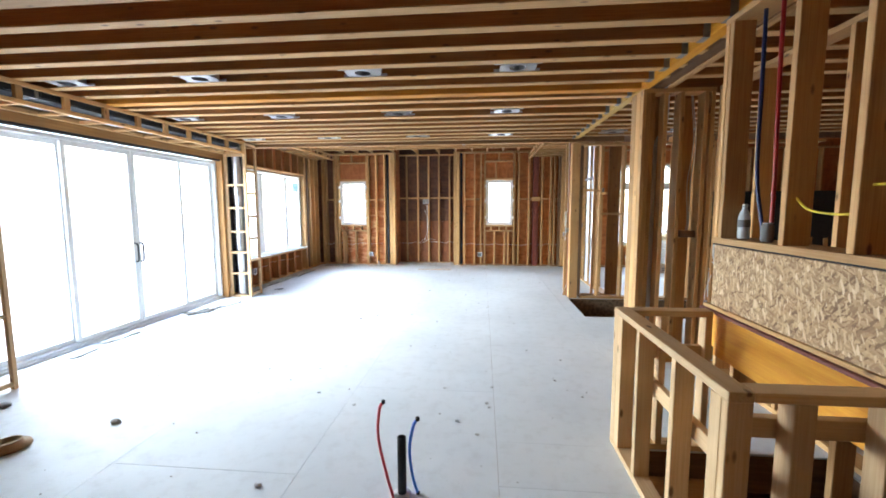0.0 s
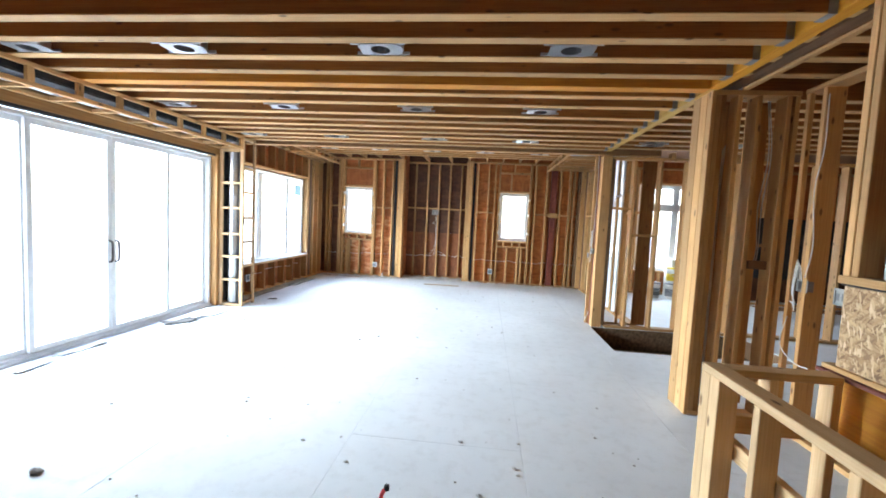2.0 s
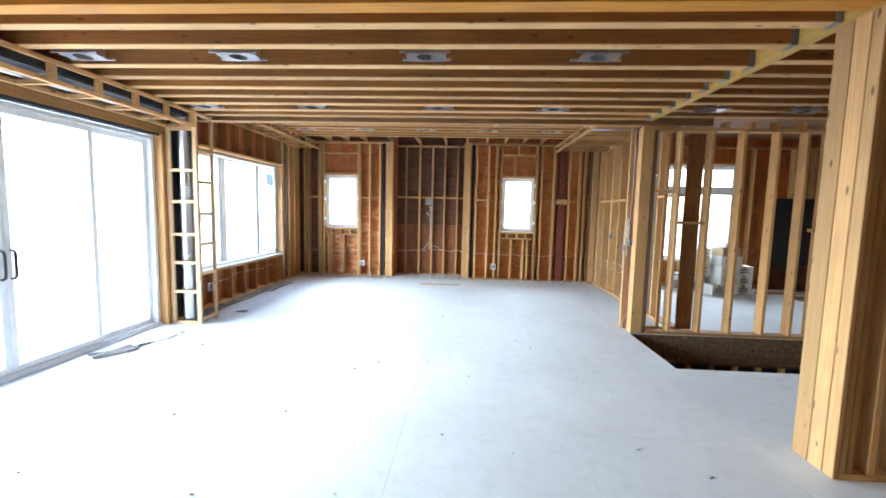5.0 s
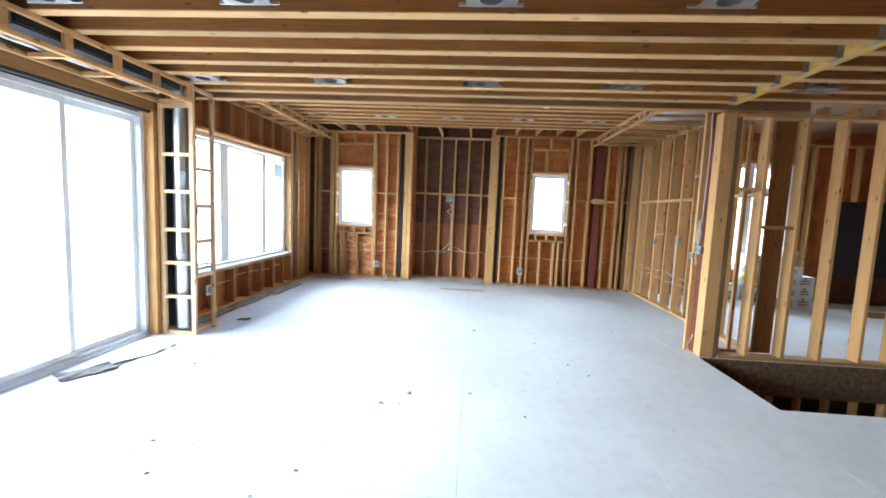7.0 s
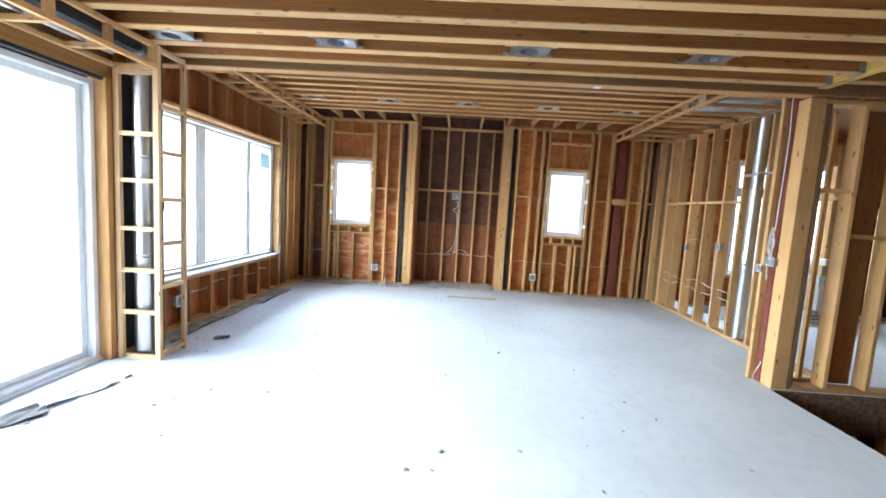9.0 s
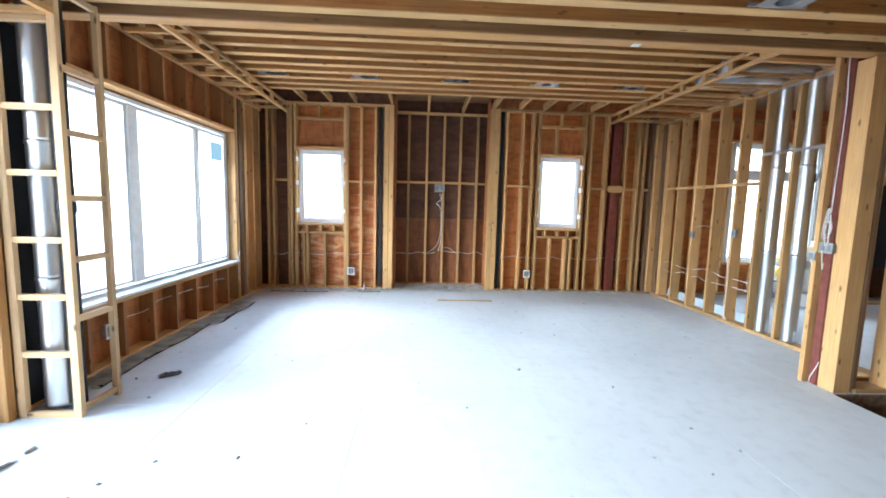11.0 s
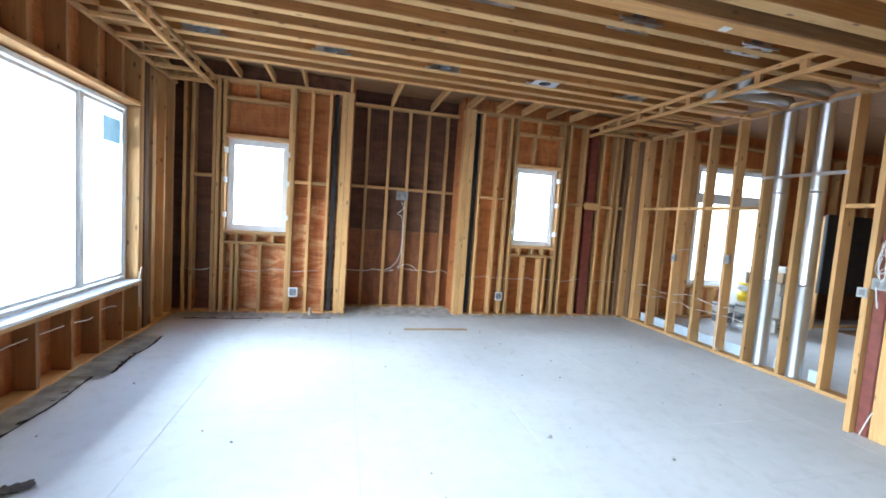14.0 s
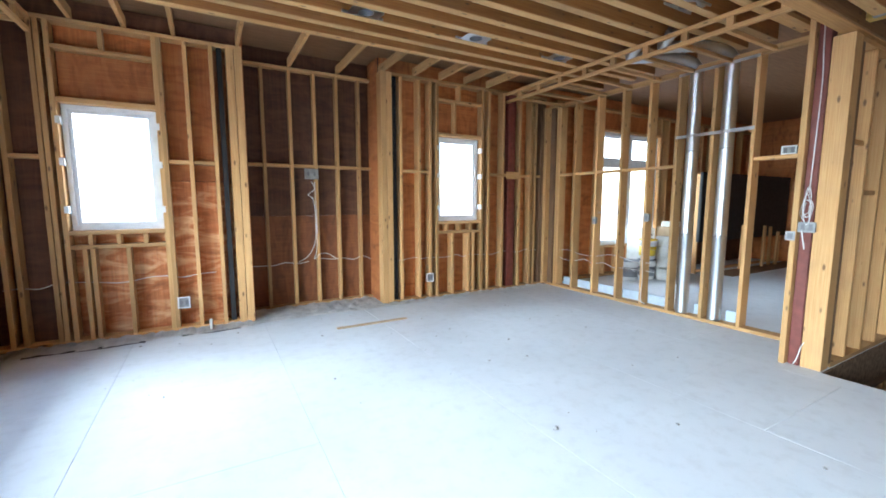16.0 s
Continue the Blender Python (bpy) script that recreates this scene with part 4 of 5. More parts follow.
for xyz in ((-0.777, 3.087, 0.475), (-0.557, 2.937, 0.465), (-0.567, 2.997, 0)):
    s = part("tube_cap", lathe([(0.011, -0.006), (0.011, 0.012), (0.006, 0.016)], 12, xyz), BLACK)
    tagged(s, "small black cap on a water tube", "cap")
r = part("wall_tube", sweep(smooth_line([(1.34, 3.46, 2.69), (1.34, 3.45, 2.2), (1.33, 3.42, 1.75), (1.34, 3.36, 1.45), (1.34, 3.36, 1.39)], 7), 0.011), DARKBLUE)
tagged(r, "blue water tube hanging in the stud wall", "pipe")
r = part("wall_tube", sweep(smooth_line([(1.34, 3.32, 2.69), (1.34, 3.31, 2.2), (1.345, 3.3, 1.75), (1.34, 3.29, 1.45), (1.34, 3.29, 1.39)], 7), 0.011), DARKRED)
tagged(r, "red water tube hanging in the stud wall", "pipe")
v = part("vent_pipe", sweep(smooth_line([(1.5, 5.305, 0.04), (1.5, 5.305, 1.9), (1.52, 5.305, 2.2), (1.58, 5.285, 2.4), (1.59, 5.285, 2.9)], 8), 0.025, 12), GALV)
tagged(v, "grey metal pipe in the stub wall", "pipe")
r = part("wall_tube", sweep(smooth_line([(1.36, 3.11, -0.5), (1.37, 3.08, 0.3), (1.36, 3.06, 0.88)], 6), 0.014), DARKRED)
tagged(r, "red water tube below the strand board", "pipe")


pipe = part("ceiling_pipe", sweep(smooth_line([(-4.6 + 0.5 * k, 2.61 + 0.008 * math.sin(k * 1.7), 2.79) for k in range(12)], 5), 0.05, 14), DARKBLUE)
tagged(pipe, "navy wrapped pipe running between joists", "pipe")
pipe = part("ceiling_pipe", sweep(smooth_line([(-4.6 + 0.5 * k, 3.22 + 0.006 * math.sin(k * 2.1), 2.84) for k in range(9)], 5), 0.022, 10), DARKRED)
tagged(pipe, "dark red pipe running between joists", "pipe")


# ---- cables and boxes ----
def cable(pts, label, material=CABLE, r=0.0042):
    c = part("cable", sweep(smooth_line(pts, 6), r, 6), material)
    return tagged(c, label, "cable")


rng = random.Random(4)


def slack_run(axis, u0, u1, v, z, step=0.29, sag=0.03):
    pts = []
    u = u0
    while u < u1:
        p = (u, v, z + rng.uniform(-sag, sag))
        pts.append(p if axis == "x" else (v, u, p[2]))
        u += step * rng.uniform(0.4, 0.6)
    return pts


cable(slack_run("x", -4.66, -2.9, YF + 0.05, 0.585, sag=0.025), "white cable threaded through the far wall's studs")
cable(slack_run("x", -2.56, -1.80, YB + 0.03, 0.57), "white cable threaded through the bump-out's studs")
cable(slack_run("x", -1.70, -0.98, YB + 0.03, 0.6), "white cable threaded through the bump-out's studs")
cable(slack_run("x", -0.80, 1.85, YF + 0.05, 0.585, sag=0.02), "white cable threaded through the far wall's studs")
cable([(-1.80, YB - 0.01, 1.643), (-1.77, YB - 0.02, 1.545), (-1.85, YB - 0.02, 1.467), (-1.78, YB - 0.015, 1.399), (-1.76, YB - 0.01, 1.058), (-1.79, YB - 0.01, 0.814), (-1.88, YB - 0.02, 0.667), (-2.0, YB + 0.01, 0.59)], "white cable hanging from the box down the bump-out")
cable([(-1.76, YB - 0.01, 1.643), (-1.75, YB - 0.02, 1.155), (-1.76, YB - 0.01, 0.765), (-1.80, YB - 0.02, 0.628), (-1.72, YB - 0.01, 0.687), (-1.62, YB, 0.687), (-1.5, YB + 0.02, 0.609)], "white cable hanging from the box down the bump-out")
for z in (0.48, 0.60):
    cable(slack_run("y", 9.9, 11.8, XR + 0.06, z, 0.4, 0.03), "white cable threaded through the open partition")
cable([(XR - 0.01, 10.20, 1.25), (XR - 0.015, 10.18, 0.9), (XR - 0.02, 10.14, 0.4), (XR - 0.02, 10.15, 0.12), (XR - 0.03, 10.08, 0.06), (XR - 0.02, 10.20, 0.1)], "white cable hanging on a stud")
cable([(XR + 0.02, 10.93, 1.22), (XR + 0.04, 10.75, 1.25), (XR + 0.03, 10.55, 1.22)], "short white cable between studs")
cable(slack_run("y", 8.7, 10.9, XL - 0.05, 0.38, 0.4, 0.03), "white cable threaded below the side window")
cable([(XL + 0.01, 11, 0.42), (XL + 0.01, 11, 0.62), (XL + 0.03, 11.02, 0.72), (XL + 0.02, 10.98, 0.6), (XL + 0.02, 11, 0.3)], "white cable looped on a stud by the window")
cable([(1.26, 8.29, 2.82), (1.255, 8.28, 2.57), (1.26, 8.27, 2.27), (1.255, 8.28, 1.47)], "white cable stapled on the post")
r5 = random.Random(8)
for turn in range(2):
    loops = []
    for k in range(22):
        a = k * 0.9 + turn
        loops.append((1.25 - r5.uniform(0, 0.03), 8.28 + (0.022 + 0.01 * turn) * math.cos(a) + r5.uniform(-0.012, 0.012), 1.38 - 0.07 * turn + 0.11 * math.sin(a) + r5.uniform(-0.03, 0.03)))
    cable(loops, "tangled white cable at the switch box", CABLE, 0.0022)
cable([(1.24, 8.28, 1.05), (1.225, 8.27, 1), (1.235, 8.3, 1.15)], "loose end of a white cable")
cable([(1.235, 8.27, 0.02), (1.205, 8.24, 0.08), (1.245, 8.23, 0.18), (1.235, 8.21, 0.22)], "loose end of a white cable at the post's foot")
cable([(1.98, 4.87, 2.6), (1.97, 4.85, 2.2), (1.97, 4.9, 1.9), (1.98, 4.87, 1.5), (1.97, 4.9, 1.25)], "white cable hanging down a stud")
for k in range(3):
    cable([(1.97, 4.93 + 0.02 * k, 1.22), (1.96, 4.95 + 0.012 * k, 1.34 + 0.02 * k), (1.95, 4.97 + 0.01 * k, 1.15), (1.96, 4.96, 0.98 + 0.03 * k), (1.96, 4.97 + 0.02 * k, 1.05)], "white cable ends bundled at a box")
cable([(1.98, 5.05, 0.92), (1.89, 4.97, 0.72), (1.79, 4.67, 0.66), (1.74, 4.47, 0.68)], "loose white cable end")
cable([(1.3, 3.07, 1.62), (1.29, 2.97, 1.56), (1.3, 2.82, 1.54), (1.3, 2.71, 1.55)], "yellow cable between studs", YELLOWCABLE, 0.006)
cable([(1.3, 2.67, 1.66), (1.29, 2.57, 1.66), (1.3, 2.42, 1.68)], "yellow cable between studs", YELLOWCABLE, 0.006)
for k in range(2):
    cable([(1.82 + 0.012 * k, 5.28, 2.66), (1.85 + 0.02 * k, 5.26, 2.2), (1.82 + 0.03 * k, 5.28, 1.8), (1.84 + 0.014 * k, 5.28, 1.45), (1.82 + 0.02 * k, 5.28, 1.30)], "grey cable in the stub wall", PAPER)


def outlet_box(x, y, z, face, label, w=0.10, h=0.11, rim=None):
    """A metal outlet box with a rim, two knockouts and two devices; face is the way it looks."""
    o = thing("outlet_box", (x, y, z), label, "outlet box")
    d = 0.045
    m = Matrix.Translation((x, y, z)) @ pose(0, 0, 0, 0, 0, {"-y": 0, "-x": -90, "+x": 90}[face])
    part("body", box_bm(((-w / 2, 0.0, -h / 2), (w / 2, d, h / 2)), edge=0.003), DULLZINC, o, at=m)
    part("rim", box_bm(*frame_boxes("x", -w / 2 - 0.008, w / 2 + 0.008, -h / 2 - 0.008, h / 2 + 0.008, -0.006, 0.002, 0.014), edge=0.001), rim or DULLZINC, o, at=m)
    for s in (-0.25, 0.25):
        part("knockout", box_bm(((w * s - 0.013, -0.003, -0.025), (w * s + 0.013, 0.0, 0.025)), edge=0.002), INKGREY, o, at=m)
    return o


for x in (-3.27, -0.29):
    outlet_box(x, YF - 0.02, 0.31, "-y", "white and grey outlet box on a far wall stud", rim=VINYL)
outlet_box(-1.80, YB - 0.03, 1.74, "-y", "wide outlet box in the bump-out", 0.16, 0.12)
outlet_box(XL + 0.02, 8.55, 0.33, "+x", "outlet box low on the window wall", rim=VINYL)
outlet_box(XR + 0.0, 10.97, 1.11, "-x", "small outlet box on the open partition", 0.05, 0.09)
outlet_box(XR + 0.0, 10.14, 1.18, "-x", "small outlet box on the open partition", 0.05, 0.09)
outlet_box(1.24, 8.27, 1.175, "-x", "metal switch box on the post", 0.10, 0.07)
outlet_box(2.0, 4.955, 1.18, "-x", "metal switch box on a stair stud", 0.10, 0.08)
outlet_box(1.97, 4.57, 1.16, "-x", "open metal box on a stair stud", 0.09, 0.10)
outlet_box(XR + 0.02, 8.70, 1.88, "-x", "white box on the partition's blocking", 0.11, 0.07, VINYL)
outlet_box(1.215, 8.365, 1.10, "-x", "small metal box on the stud beside the column", 0.05, 0.06)


# ---- loose things in this room ----
felt = part("felt_strip", box_bm(((-4.395, 7.78, 0.04), (-4.35, 7.795, 2.66)), edge=0.002), RUBBER)
tagged(felt, "black felt strip hanging inside the pipe chase", "felt")
ring = part("floor_flange", lathe([(0.11, 0.0), (0.115, 0.006), (0.11, 0.02), (0.075, 0.024), (0.07, 0.05), (0.055, 0.052), (0.053, 0.02)], 28, (-3.34, 3.19, 0.0)), PALECARD)
tagged(ring, "round brown pipe flange on the floor", "flange")


def clod(x, y, size, seed):
    """A lump of dirt with an uneven skin."""
    r3 = random.Random(seed)
    bm = bmesh.new()
    bmesh.ops.create_icosphere(bm, subdivisions=2, radius=size)
    for v in bm.verts:
        v.co *= r3.uniform(0.7, 1.15)
        v.co = Vector((x + v.co.x * 1.3, y + v.co.y, max(0.0, size * 0.35 + v.co.z * 0.6)))
    return tagged(part("clod", bm, PAPER), "grey clod of dried mortar on the floor", "clod")


for k, (x, y, size) in enumerate(((-2.92, 3.55, 0.03), (-4.02, 3.70, 0.035), (-1.49, 2.98, 0.018), (-0.18, 4.09, 0.014), (-0.16, 4.02, 0.012), (-0.25, 3.62, 0.012), (-0.4, 3.79, 0.014), (-3.72, 7.08, 0.014), (-3.55, 7.26, 0.012), (-1.24, 3.97, 0.012), (-0.13, 4.39, 0.012), (-1.61, 4.16, 0.012), (-2.33, 4.69, 0.011), (0.27, 5.36, 0.012), (-1.8, 4.67, 0.009), (-3.26, 4.37, 0.012), (-0.54, 4.34, 0.011), (0.59, 5.1, 0.012), (-2.37, 5.39, 0.01), (-1.57, 4.76, 0.008), (-3.22, 5.78, 0.014), (-3.24, 5.66, 0.01), (-2.95, 5.78, 0.009), (-2.18, 5.89, 0.009), (0.17, 6.75, 0.01), (0.21, 6.41, 0.01), (-1.25, 6.76, 0.014), (-0.71, 7.26, 0.009))):
    clod(x, y, size, 50 + k)
plank = bar("loose_plank", (-1.84, 11.16, 0.0), (-1.01, 11.205, 0.015), PALECARD)
tagged(plank, "thin loose plank lying on the floor", "plank")
bar2 = bar("loose_plank", (-4.69, 7.33, 0.0), (-4.29, 7.40, 0.02), PALEPAPER)
tagged(bar2, "grey strip lying beside the chase", "plank")


def scrap(at, turn, w, d, label, seed):
    """A crumpled sheet of paper or felt."""
    r2 = random.Random(seed)
    bm = bmesh.new()
    bmesh.ops.create_grid(bm, x_segments=7, y_segments=5, size=0.5)
    for v in bm.verts:
        v.co = Vector((v.co.x * w + r2.uniform(-0.012, 0.012), v.co.y * d + r2.uniform(-0.012, 0.012), 0.006 + r2.uniform(0, 0.03) * (abs(v.co.x) + 0.3)))
    bmesh.ops.solidify(bm, geom=bm.faces[:], thickness=0.003)
    s = part("scrap", bm, DUSTFELT if seed in (3, 41) else PALEPAPER, at=Matrix.Translation(at) @ pose(0, 0, 0, 0, 0, turn))
    return tagged(s, label, "scrap")


scrap((-4.5, 6.63, 0.002), 62, 0.40, 0.20, "crumpled grey felt scrap by the sliding door", 3)
scrap((-4.42, 7.07, 0.002), 72, 0.46, 0.18, "crumpled pale paper scrap by the sliding door", 5)
scrap((-4.63, 5.4, 0.002), 85, 0.5, 0.10, "crumpled pale paper strip by the sliding door", 7)
scrap((-4.58, 4.87, 0.002), 95, 0.35, 0.12, "crumpled pale paper strip by the sliding door", 9)
scrap((-4.14, 8.41, 0.002), 30, 0.15, 0.07, "grey felt scrap on the floor", 41)


def paper_strip(x0, x1, y0, y1, nx, ny, seed, material, label, edge, lift=0.02):
    """A rumpled strip of building paper with one ragged edge: edge names the side away from the wall."""
    r7 = random.Random(seed)
    bm = bmesh.new()
    rows, phase = [], r7.uniform(0, 6)
    for i in range(nx + 1):
        row = []
        for j in range(ny + 1):
            u, v = i / nx, j / ny
            along, across = (v, u) if edge == "+x" else (u, v)
            far_side = across if edge == "+x" else 1 - across
            wave = 0.5 + 0.5 * math.sin(along * 19 + phase) * math.sin(along * 47 + 2 * phase)
            ragged = 0.014 * math.sin(along * 9 + phase) + r7.uniform(-0.005, 0.005)
            x, y = x0 + (x1 - x0) * u, y0 + (y1 - y0) * v
            if edge == "+x":
                x += ragged * far_side
            else:
                y -= ragged * far_side
            z = 0.004 + lift * (wave * (0.4 + 0.6 * (1 - far_side)) + r7.uniform(0, 0.35)) * (0.35 if far_side > 0.95 else 1)
            row.append(bm.verts.new((x, y, z)))
        rows.append(row)
    for a, b in zip(rows, rows[1:]):
        for k in range(ny):
            bm.faces.new((a[k], b[k], b[k + 1], a[k + 1]))
    bmesh.ops.solidify(bm, geom=bm.faces[:], thickness=0.003)
    return tagged(part("paper_strip", bm, material), label, "building paper")


WESTPAPER = "dusty grey building paper lying along the window wall"
paper_strip(XL + 0.004, -4.53, 8.15, 9.88, 4, 40, 3, DUSTYPAPER, WESTPAPER, "+x")
paper_strip(XL + 0.004, -4.45, 9.80, 10.94, 4, 28, 8, DUSTYPAPER, WESTPAPER, "+x", 0.028)
for x, y0, y1, seed in ((-4.516, 8.15, 9.86, 3), (-4.436, 9.90, 10.94, 8)):
    paper_strip(x - 0.05, x, y0, y1, 2, 34, seed, RUBBER, "black felt edge showing under the grey building paper", "+x", 0.006)
FARPAPER = "rumpled pale building paper along the foot of the far wall"
for x0, x1, y0, seed in ((-4.66, -3.55, 11.69, 11), (-3.60, -2.62, 11.74, 12), (-0.93, 0.45, 11.83, 15), (0.40, 1.80, 11.85, 16)):
    paper_strip(x0, x1, y0, YF - 0.004, 34, 4, seed, PALEPAPER, FARPAPER, "-y", 0.024)
paper_strip(-2.70, -0.90, 11.82, 11.938, 40, 4, 21, PALEPAPER, FARPAPER, "-y", 0.02)
paper_strip(-2.56, -0.99, 11.96, YB - 0.004, 40, 6, 22, PALEPAPER, "rumpled pale building paper on the bump-out's floor", "-y", 0.03)
for x0, x1, y0, seed in ((-4.5, -3.6, 11.672, 11), (-3.3, -2.75, 11.722, 12)):
    paper_strip(x0, x1, y0, y0 + 0.05, 26, 2, seed, RUBBER, "black felt edge showing under the pale paper", "-y", 0.006)
stub_pipe = part("pipe_stub", lathe([(0.016, 0.0), (0.016, 0.13), (0.012, 0.132)], 14, (-3.03, 11.80, 0.0)), WHITEBOX)
tagged(stub_pipe, "short white plastic pipe rising at the far wall", "pipe")


def debris_field():
    """Small chips and clods scattered over the floor."""
    r2 = random.Random(21)
    verts, faces = [], []
    for k in range(150):
        x, y = r2.uniform(-4.5, 1.8), r2.uniform(2.2, 11.9)
        if y < 8.3 and x > 0.8:
            continue
        s = r2.choice((0.004, 0.006, 0.006, 0.009, 0.013)) if r2.random() < 0.93 else 0.02
        a, n = r2.uniform(0, 6.28), len(verts)
        for dx, dy, dz in ((-1, -0.6, 0), (1, -0.7, 0), (0.8, 0.6, 0), (-0.9, 0.8, 0), (-0.5, -0.3, 0.6), (0.5, -0.2, 0.8), (0.3, 0.4, 0.6), (-0.4, 0.4, 0.5)):
            dx, dy = dx * r2.uniform(0.6, 1.3), dy * r2.uniform(0.6, 1.3)
            verts.append((x + s * (dx * math.cos(a) - dy * math.sin(a)), y + s * (dx * math.sin(a) + dy * math.cos(a)), 0.0005 + s * dz))
        faces += [[n + i for i in f] for f in ((0, 1, 5, 4), (1, 2, 6, 5), (2, 3, 7, 6), (3, 0, 4, 7), (4, 5, 6, 7))]
    me = bpy.data.meshes.new("debris")
    me.from_pydata(verts, [], faces)
    me.materials.append(plain("dirt", (0.36, 0.35, 0.33), 0.9))
    return tagged(new("debris", me), "scattered chips and clods of dirt on the floor", "debris", kind="stuff")


debris_field()

# water bottle and can on the ledge
LZ = 1.345 + T
bottle = thing("water_bottle", (1.34, 3.525, LZ), "clear plastic water bottle standing on the timber ledge", "bottle")
part("body", lathe([(0.028, 0), (0.032, 0.006), (0.032, 0.05), (0.029, 0.056), (0.032, 0.062), (0.032, 0.12), (0.026, 0.15), (0.013, 0.178), (0.012, 0.19)], 24, (1.34, 3.525, LZ)), CLEAR, bottle)
part("label_band", lathe([(0.0325, 0.07), (0.0328, 0.072), (0.0328, 0.112), (0.0325, 0.114)], 24, (1.34, 3.525, LZ)), INKGREY, bottle)
part("cap", lathe([(0.0145, 0.186), (0.0145, 0.203), (0.012, 0.206)], 20, (1.34, 3.525, LZ)), VINYL, bottle)
can = thing("drink_can", (1.31, 3.27, LZ), "small dark metal can on the timber ledge", "can")
part("body", lathe([(0.024, 0), (0.03, 0.008), (0.03, 0.085), (0.025, 0.097), (0.025, 0.1)], 22, (1.31, 3.27, LZ)), INKGREY, can)
part("lid", lathe([(0.024, 0.1), (0.0245, 0.104), (0.021, 0.102)], 22, (1.31, 3.27, LZ)), GALV, can)

# ---- side room ----
for k, (y0, y1) in enumerate(((11.40, 11.66), (10.60, 11.36), (10.20, 10.54), (9.84, 10.15), (9.46, 9.55), (9.03, 9.2))):
    b = bar("base_strip", (X1 + 0.004, y0, 0.0), (X1 + 0.02, y1, 0.16), BOXBLUE)
    tagged(b, "pale blue board offcut standing behind the studs", "board")


def carton(at, size, turn, label, material=WHITEBOX):
    x, y, z = at
    w, d, h = size
    c = thing("carton", at, label, "box", "stacked cartons")
    m = Matrix.Translation(at) @ pose(0, 0, 0, 0, 0, turn)
    part("body", box_bm(((-w / 2, -d / 2, 0), (w / 2, d / 2, h)), edge=0.006), material, c, at=m)
    part("tape", box_bm(((-0.025, -d / 2 - 0.002, h - 0.06), (0.025, d / 2 + 0.002, h + 0.002)), edge=0), PALECARD, c, at=m)
    for k in range(2):
        part("print_mark", box_bm(((-w * 0.3, -d / 2 - 0.003, h * (0.3 + 0.25 * k)), (w * 0.25, -d / 2 - 0.001, h * (0.42 + 0.25 * k))), edge=0), INKGREY, c, at=m)
    return c


for k in range(4):
    carton((4.35 + 0.02 * (k % 2), 11.30, 0.19 * k), (0.40, 0.34, 0.186), 4 * (k % 3), "white printed carton in a stack on the floor")
carton((4.35, 11.30, 0.762), (0.36, 0.32, 0.17), 6, "brown cardboard box on the white cartons", PALECARD)
carton((4.37, 11.31, 0.934), (0.28, 0.24, 0.09), 14, "small white box on top of the stack")
for k in range(3):
    carton((4.70, 11.38, 0.19 * k), (0.32, 0.34, 0.186), -3, "white printed carton in a stack on the floor")
for k in range(3):
    carton((4.02, 11.66, 0.30 * k), (0.34, 0.34, 0.296), 3 * k, "white printed carton beside the window")
carton((4.08, 11.14, 0.0), (0.3, 0.26, 0.2), 12, "low white carton on the floor")


def bucket(at, band, label):
    b = thing("bucket", at, label, "bucket")
    part("pail", lathe([(0.125, 0), (0.13, 0.01), (0.145, 0.29), (0.152, 0.295), (0.152, 0.335), (0.146, 0.34)], 26, at), WHITEBOX, b)
    part("band", lathe([(0.1365, 0.06), (0.1375, 0.06), (0.1455, 0.23), (0.1445, 0.23)], 26, at), band, b)
    part("lid", lathe([(0.154, 0.33), (0.156, 0.34), (0.156, 0.355), (0.14, 0.358), (0.02, 0.358)], 26, at), band, b)
    part("bail", sweep(smooth_line([(at[0] - 0.15, at[1], at[2] + 0.31), (at[0] - 0.1, at[1] - 0.12, at[2] + 0.2), (at[0], at[1] - 0.16, at[2] + 0.16), (at[0] + 0.1, at[1] - 0.12, at[2] + 0.2), (at[0] + 0.15, at[1], at[2] + 0.31)], 5), 0.004, 6), GALV, b)
    return b


bucket((3.88, 11.42, 0.0), INKGREY, "white plastic bucket on the floor")
bucket((3.88, 11.42, 0.36), YELLOW, "yellow bucket standing on another bucket")
bucket((3.50, 11.50, 0.0), INKGREY, "white plastic bucket by the window")

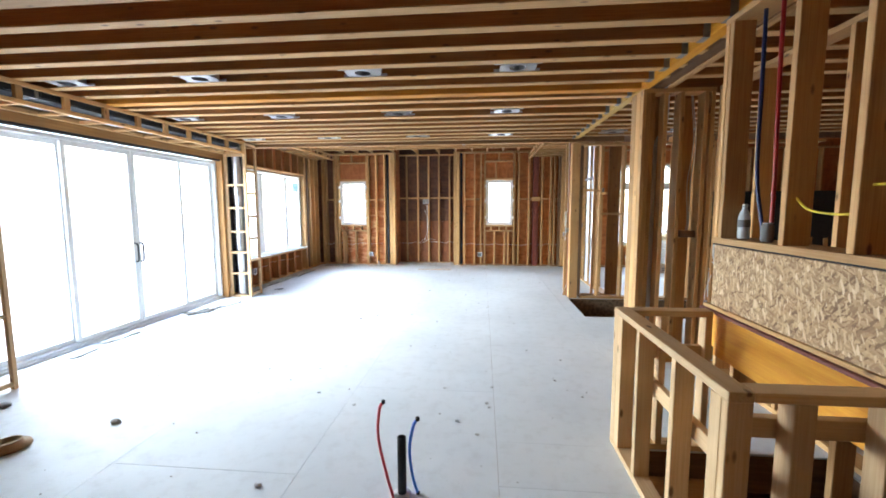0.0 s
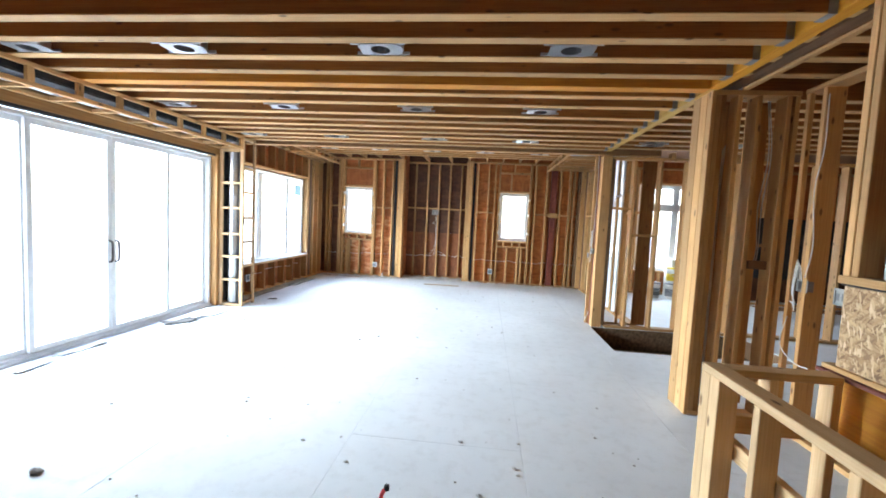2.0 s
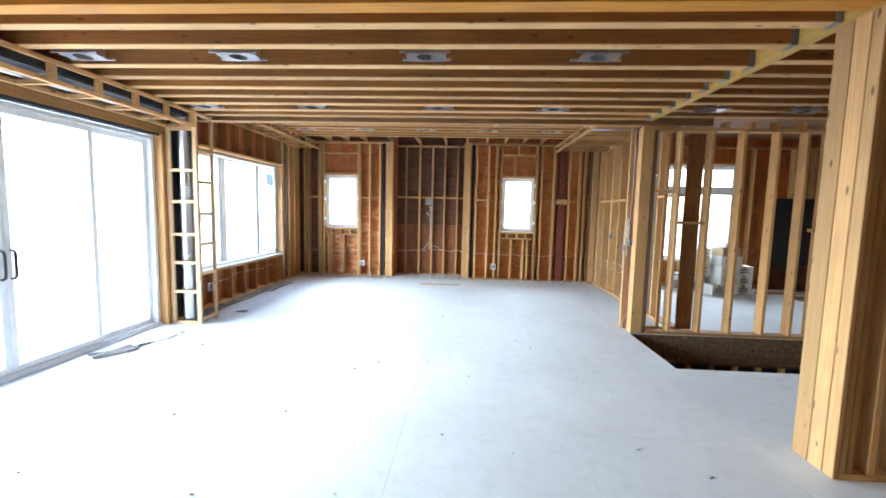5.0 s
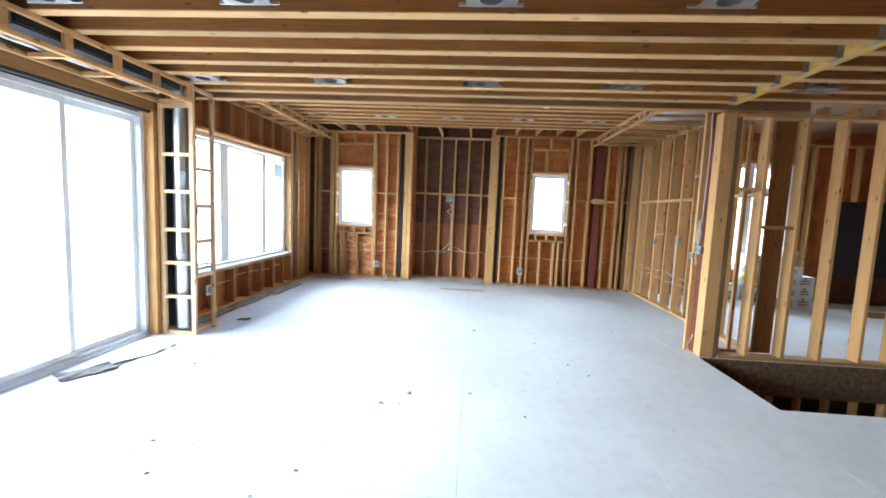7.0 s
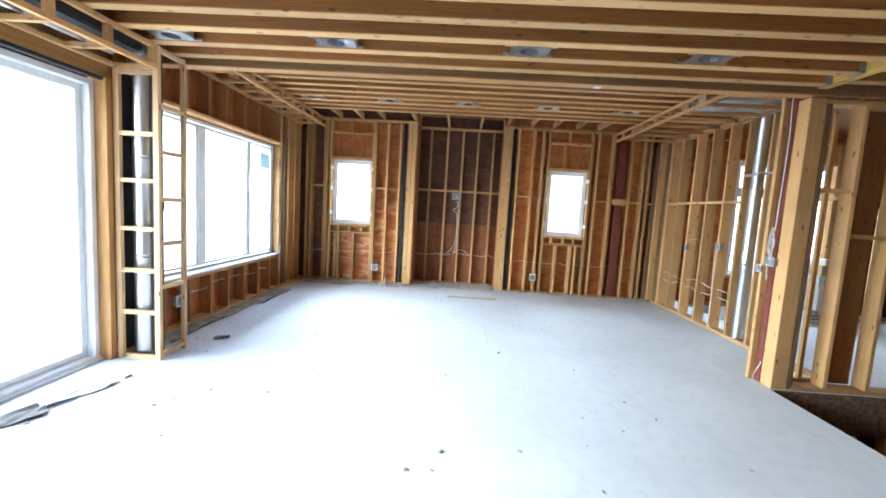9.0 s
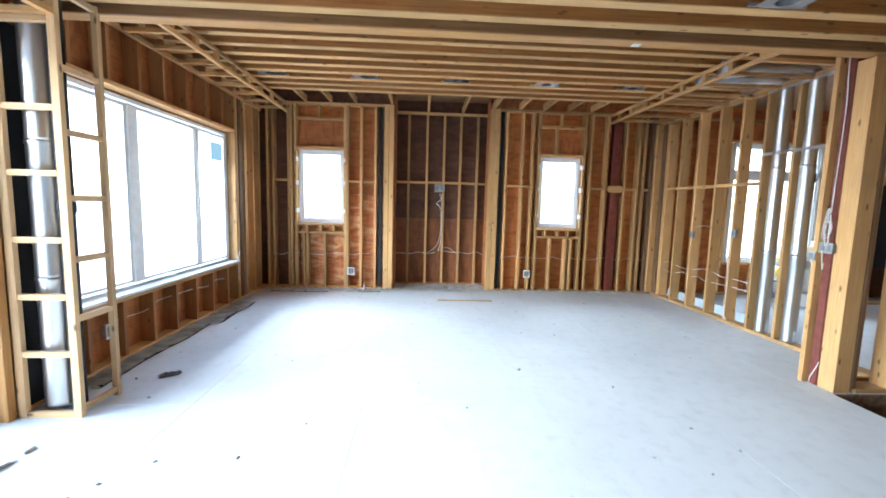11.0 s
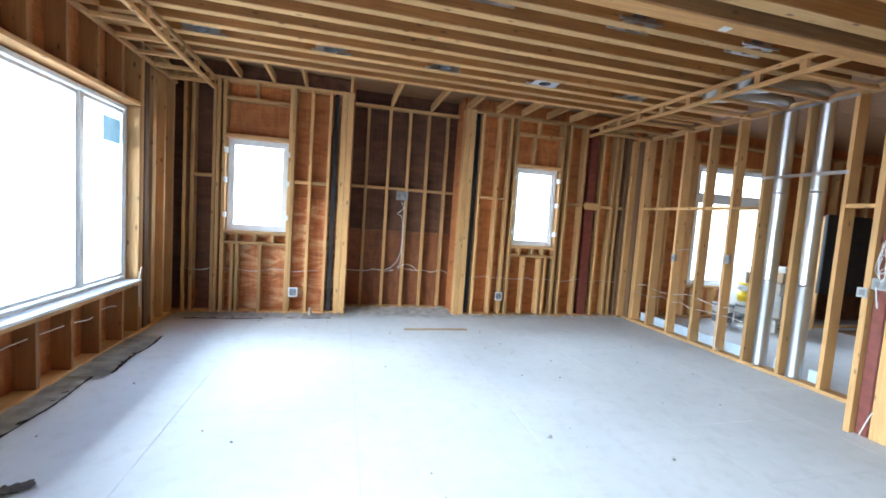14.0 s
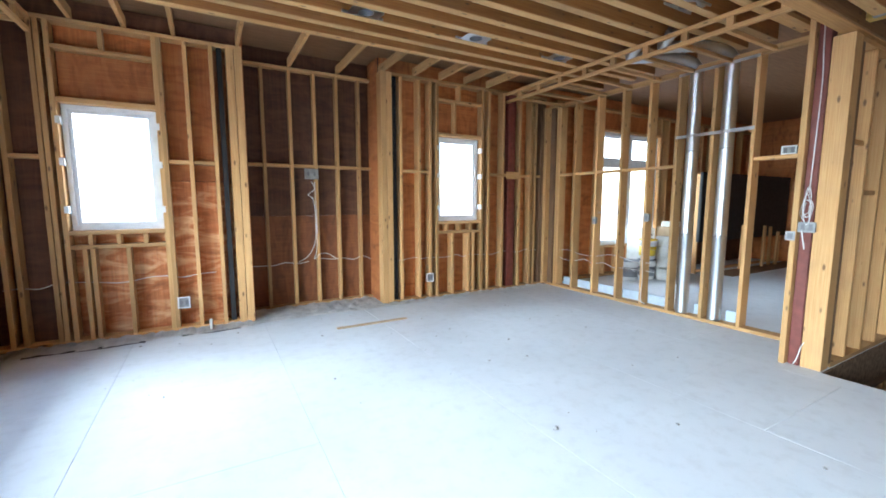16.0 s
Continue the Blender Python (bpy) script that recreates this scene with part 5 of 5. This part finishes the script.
panel = thing("black_panel", (7.0, 11.3, 0), "large black sheet panel standing on timber legs", "panel")
part("sheet", box_bm(((5.02, 11.15, 0.62), (8.58, 11.21, 1.93)), edge=0.01), BLACK, panel)
for x in (5.1, 6.9, 8.5):
    bar("leg", (x - 0.02, 11.22, 0.0), (x + 0.02, 11.30, 1.9), LUMBER, panel)
bar("foot", (5.02, 11.31, 0.0), (8.58, 11.39, 0.038), LUMBER, panel)
# added dark sheet: the back wall's shade as a board
shade = bar("backing_board", (5.6, 11.90, 0.0), (8.58, 11.93, 1.75), SHADEDPLY)
tagged(shade, "dark sheet added to stand for shade at the back wall", "board")
mat_strip = bar("brown_sheet", (5.4, 10.70, 0.001), (8.58, 11.13, 0.014), DECK)
tagged(mat_strip, "brown plywood sheet lying on the floor", "board")
r6 = random.Random(12)
for k in range(6):
    x = 6.3 + (0.12, 0.31, 0.42, 0.9, 1.35, 1.47)[k] + r6.uniform(-0.06, 0.06)
    tall = r6.uniform(0.7, 1.0)
    t0 = bar("loose_timber", (-tall / 2, -0.019, -0.04), (tall / 2, 0.019, 0.04), LUMBER)
    lean = r6.uniform(-4, 4)
    t0.matrix_basis = Matrix.Translation((x, 11.06 - 0.05 * (k % 2), 0.016 + tall / 2)) @ pose(0, 0, 0, 0, 90 + lean, 0)
    tagged(t0, "pale offcut of timber standing on end before the black panel", "timber", "standing timbers")

# ---- floor sheets ----
SHEET_W, SHEET_L = 1.192, 2.405
for i in range(-4, 8):
    x0 = max(-0.12 + SHEET_W * i, -4.82)
    x1 = min(-0.12 + SHEET_W * (i + 1) - 0.0018, 8.6)
    cuts = [3.1 + SHEET_L * k + (0 if i % 2 == 0 else SHEET_L / 2) for k in range(-3, 5)] + ([8.59] if i == 0 else [])
    cuts = sorted([-2.2] + [c for c in cuts if -2.1 < c < 11.9] + [11.95])
    for y0, y1 in zip(cuts, cuts[1:]):
        rects = [(x0, x1, y0, y1 - 0.0018)]
        for hole in OPENINGS:
            rects = cut_rects(rects, hole)
        for a, b, c, d in rects:
            bar("floor_sheet", (a, c, -0.0118), (b, d, 0.0), FLOOR, floor)
bar("floor_sheet", (-2.58, 11.954, -0.0118), (-0.96, 12.48, 0.0), FLOOR, floor)
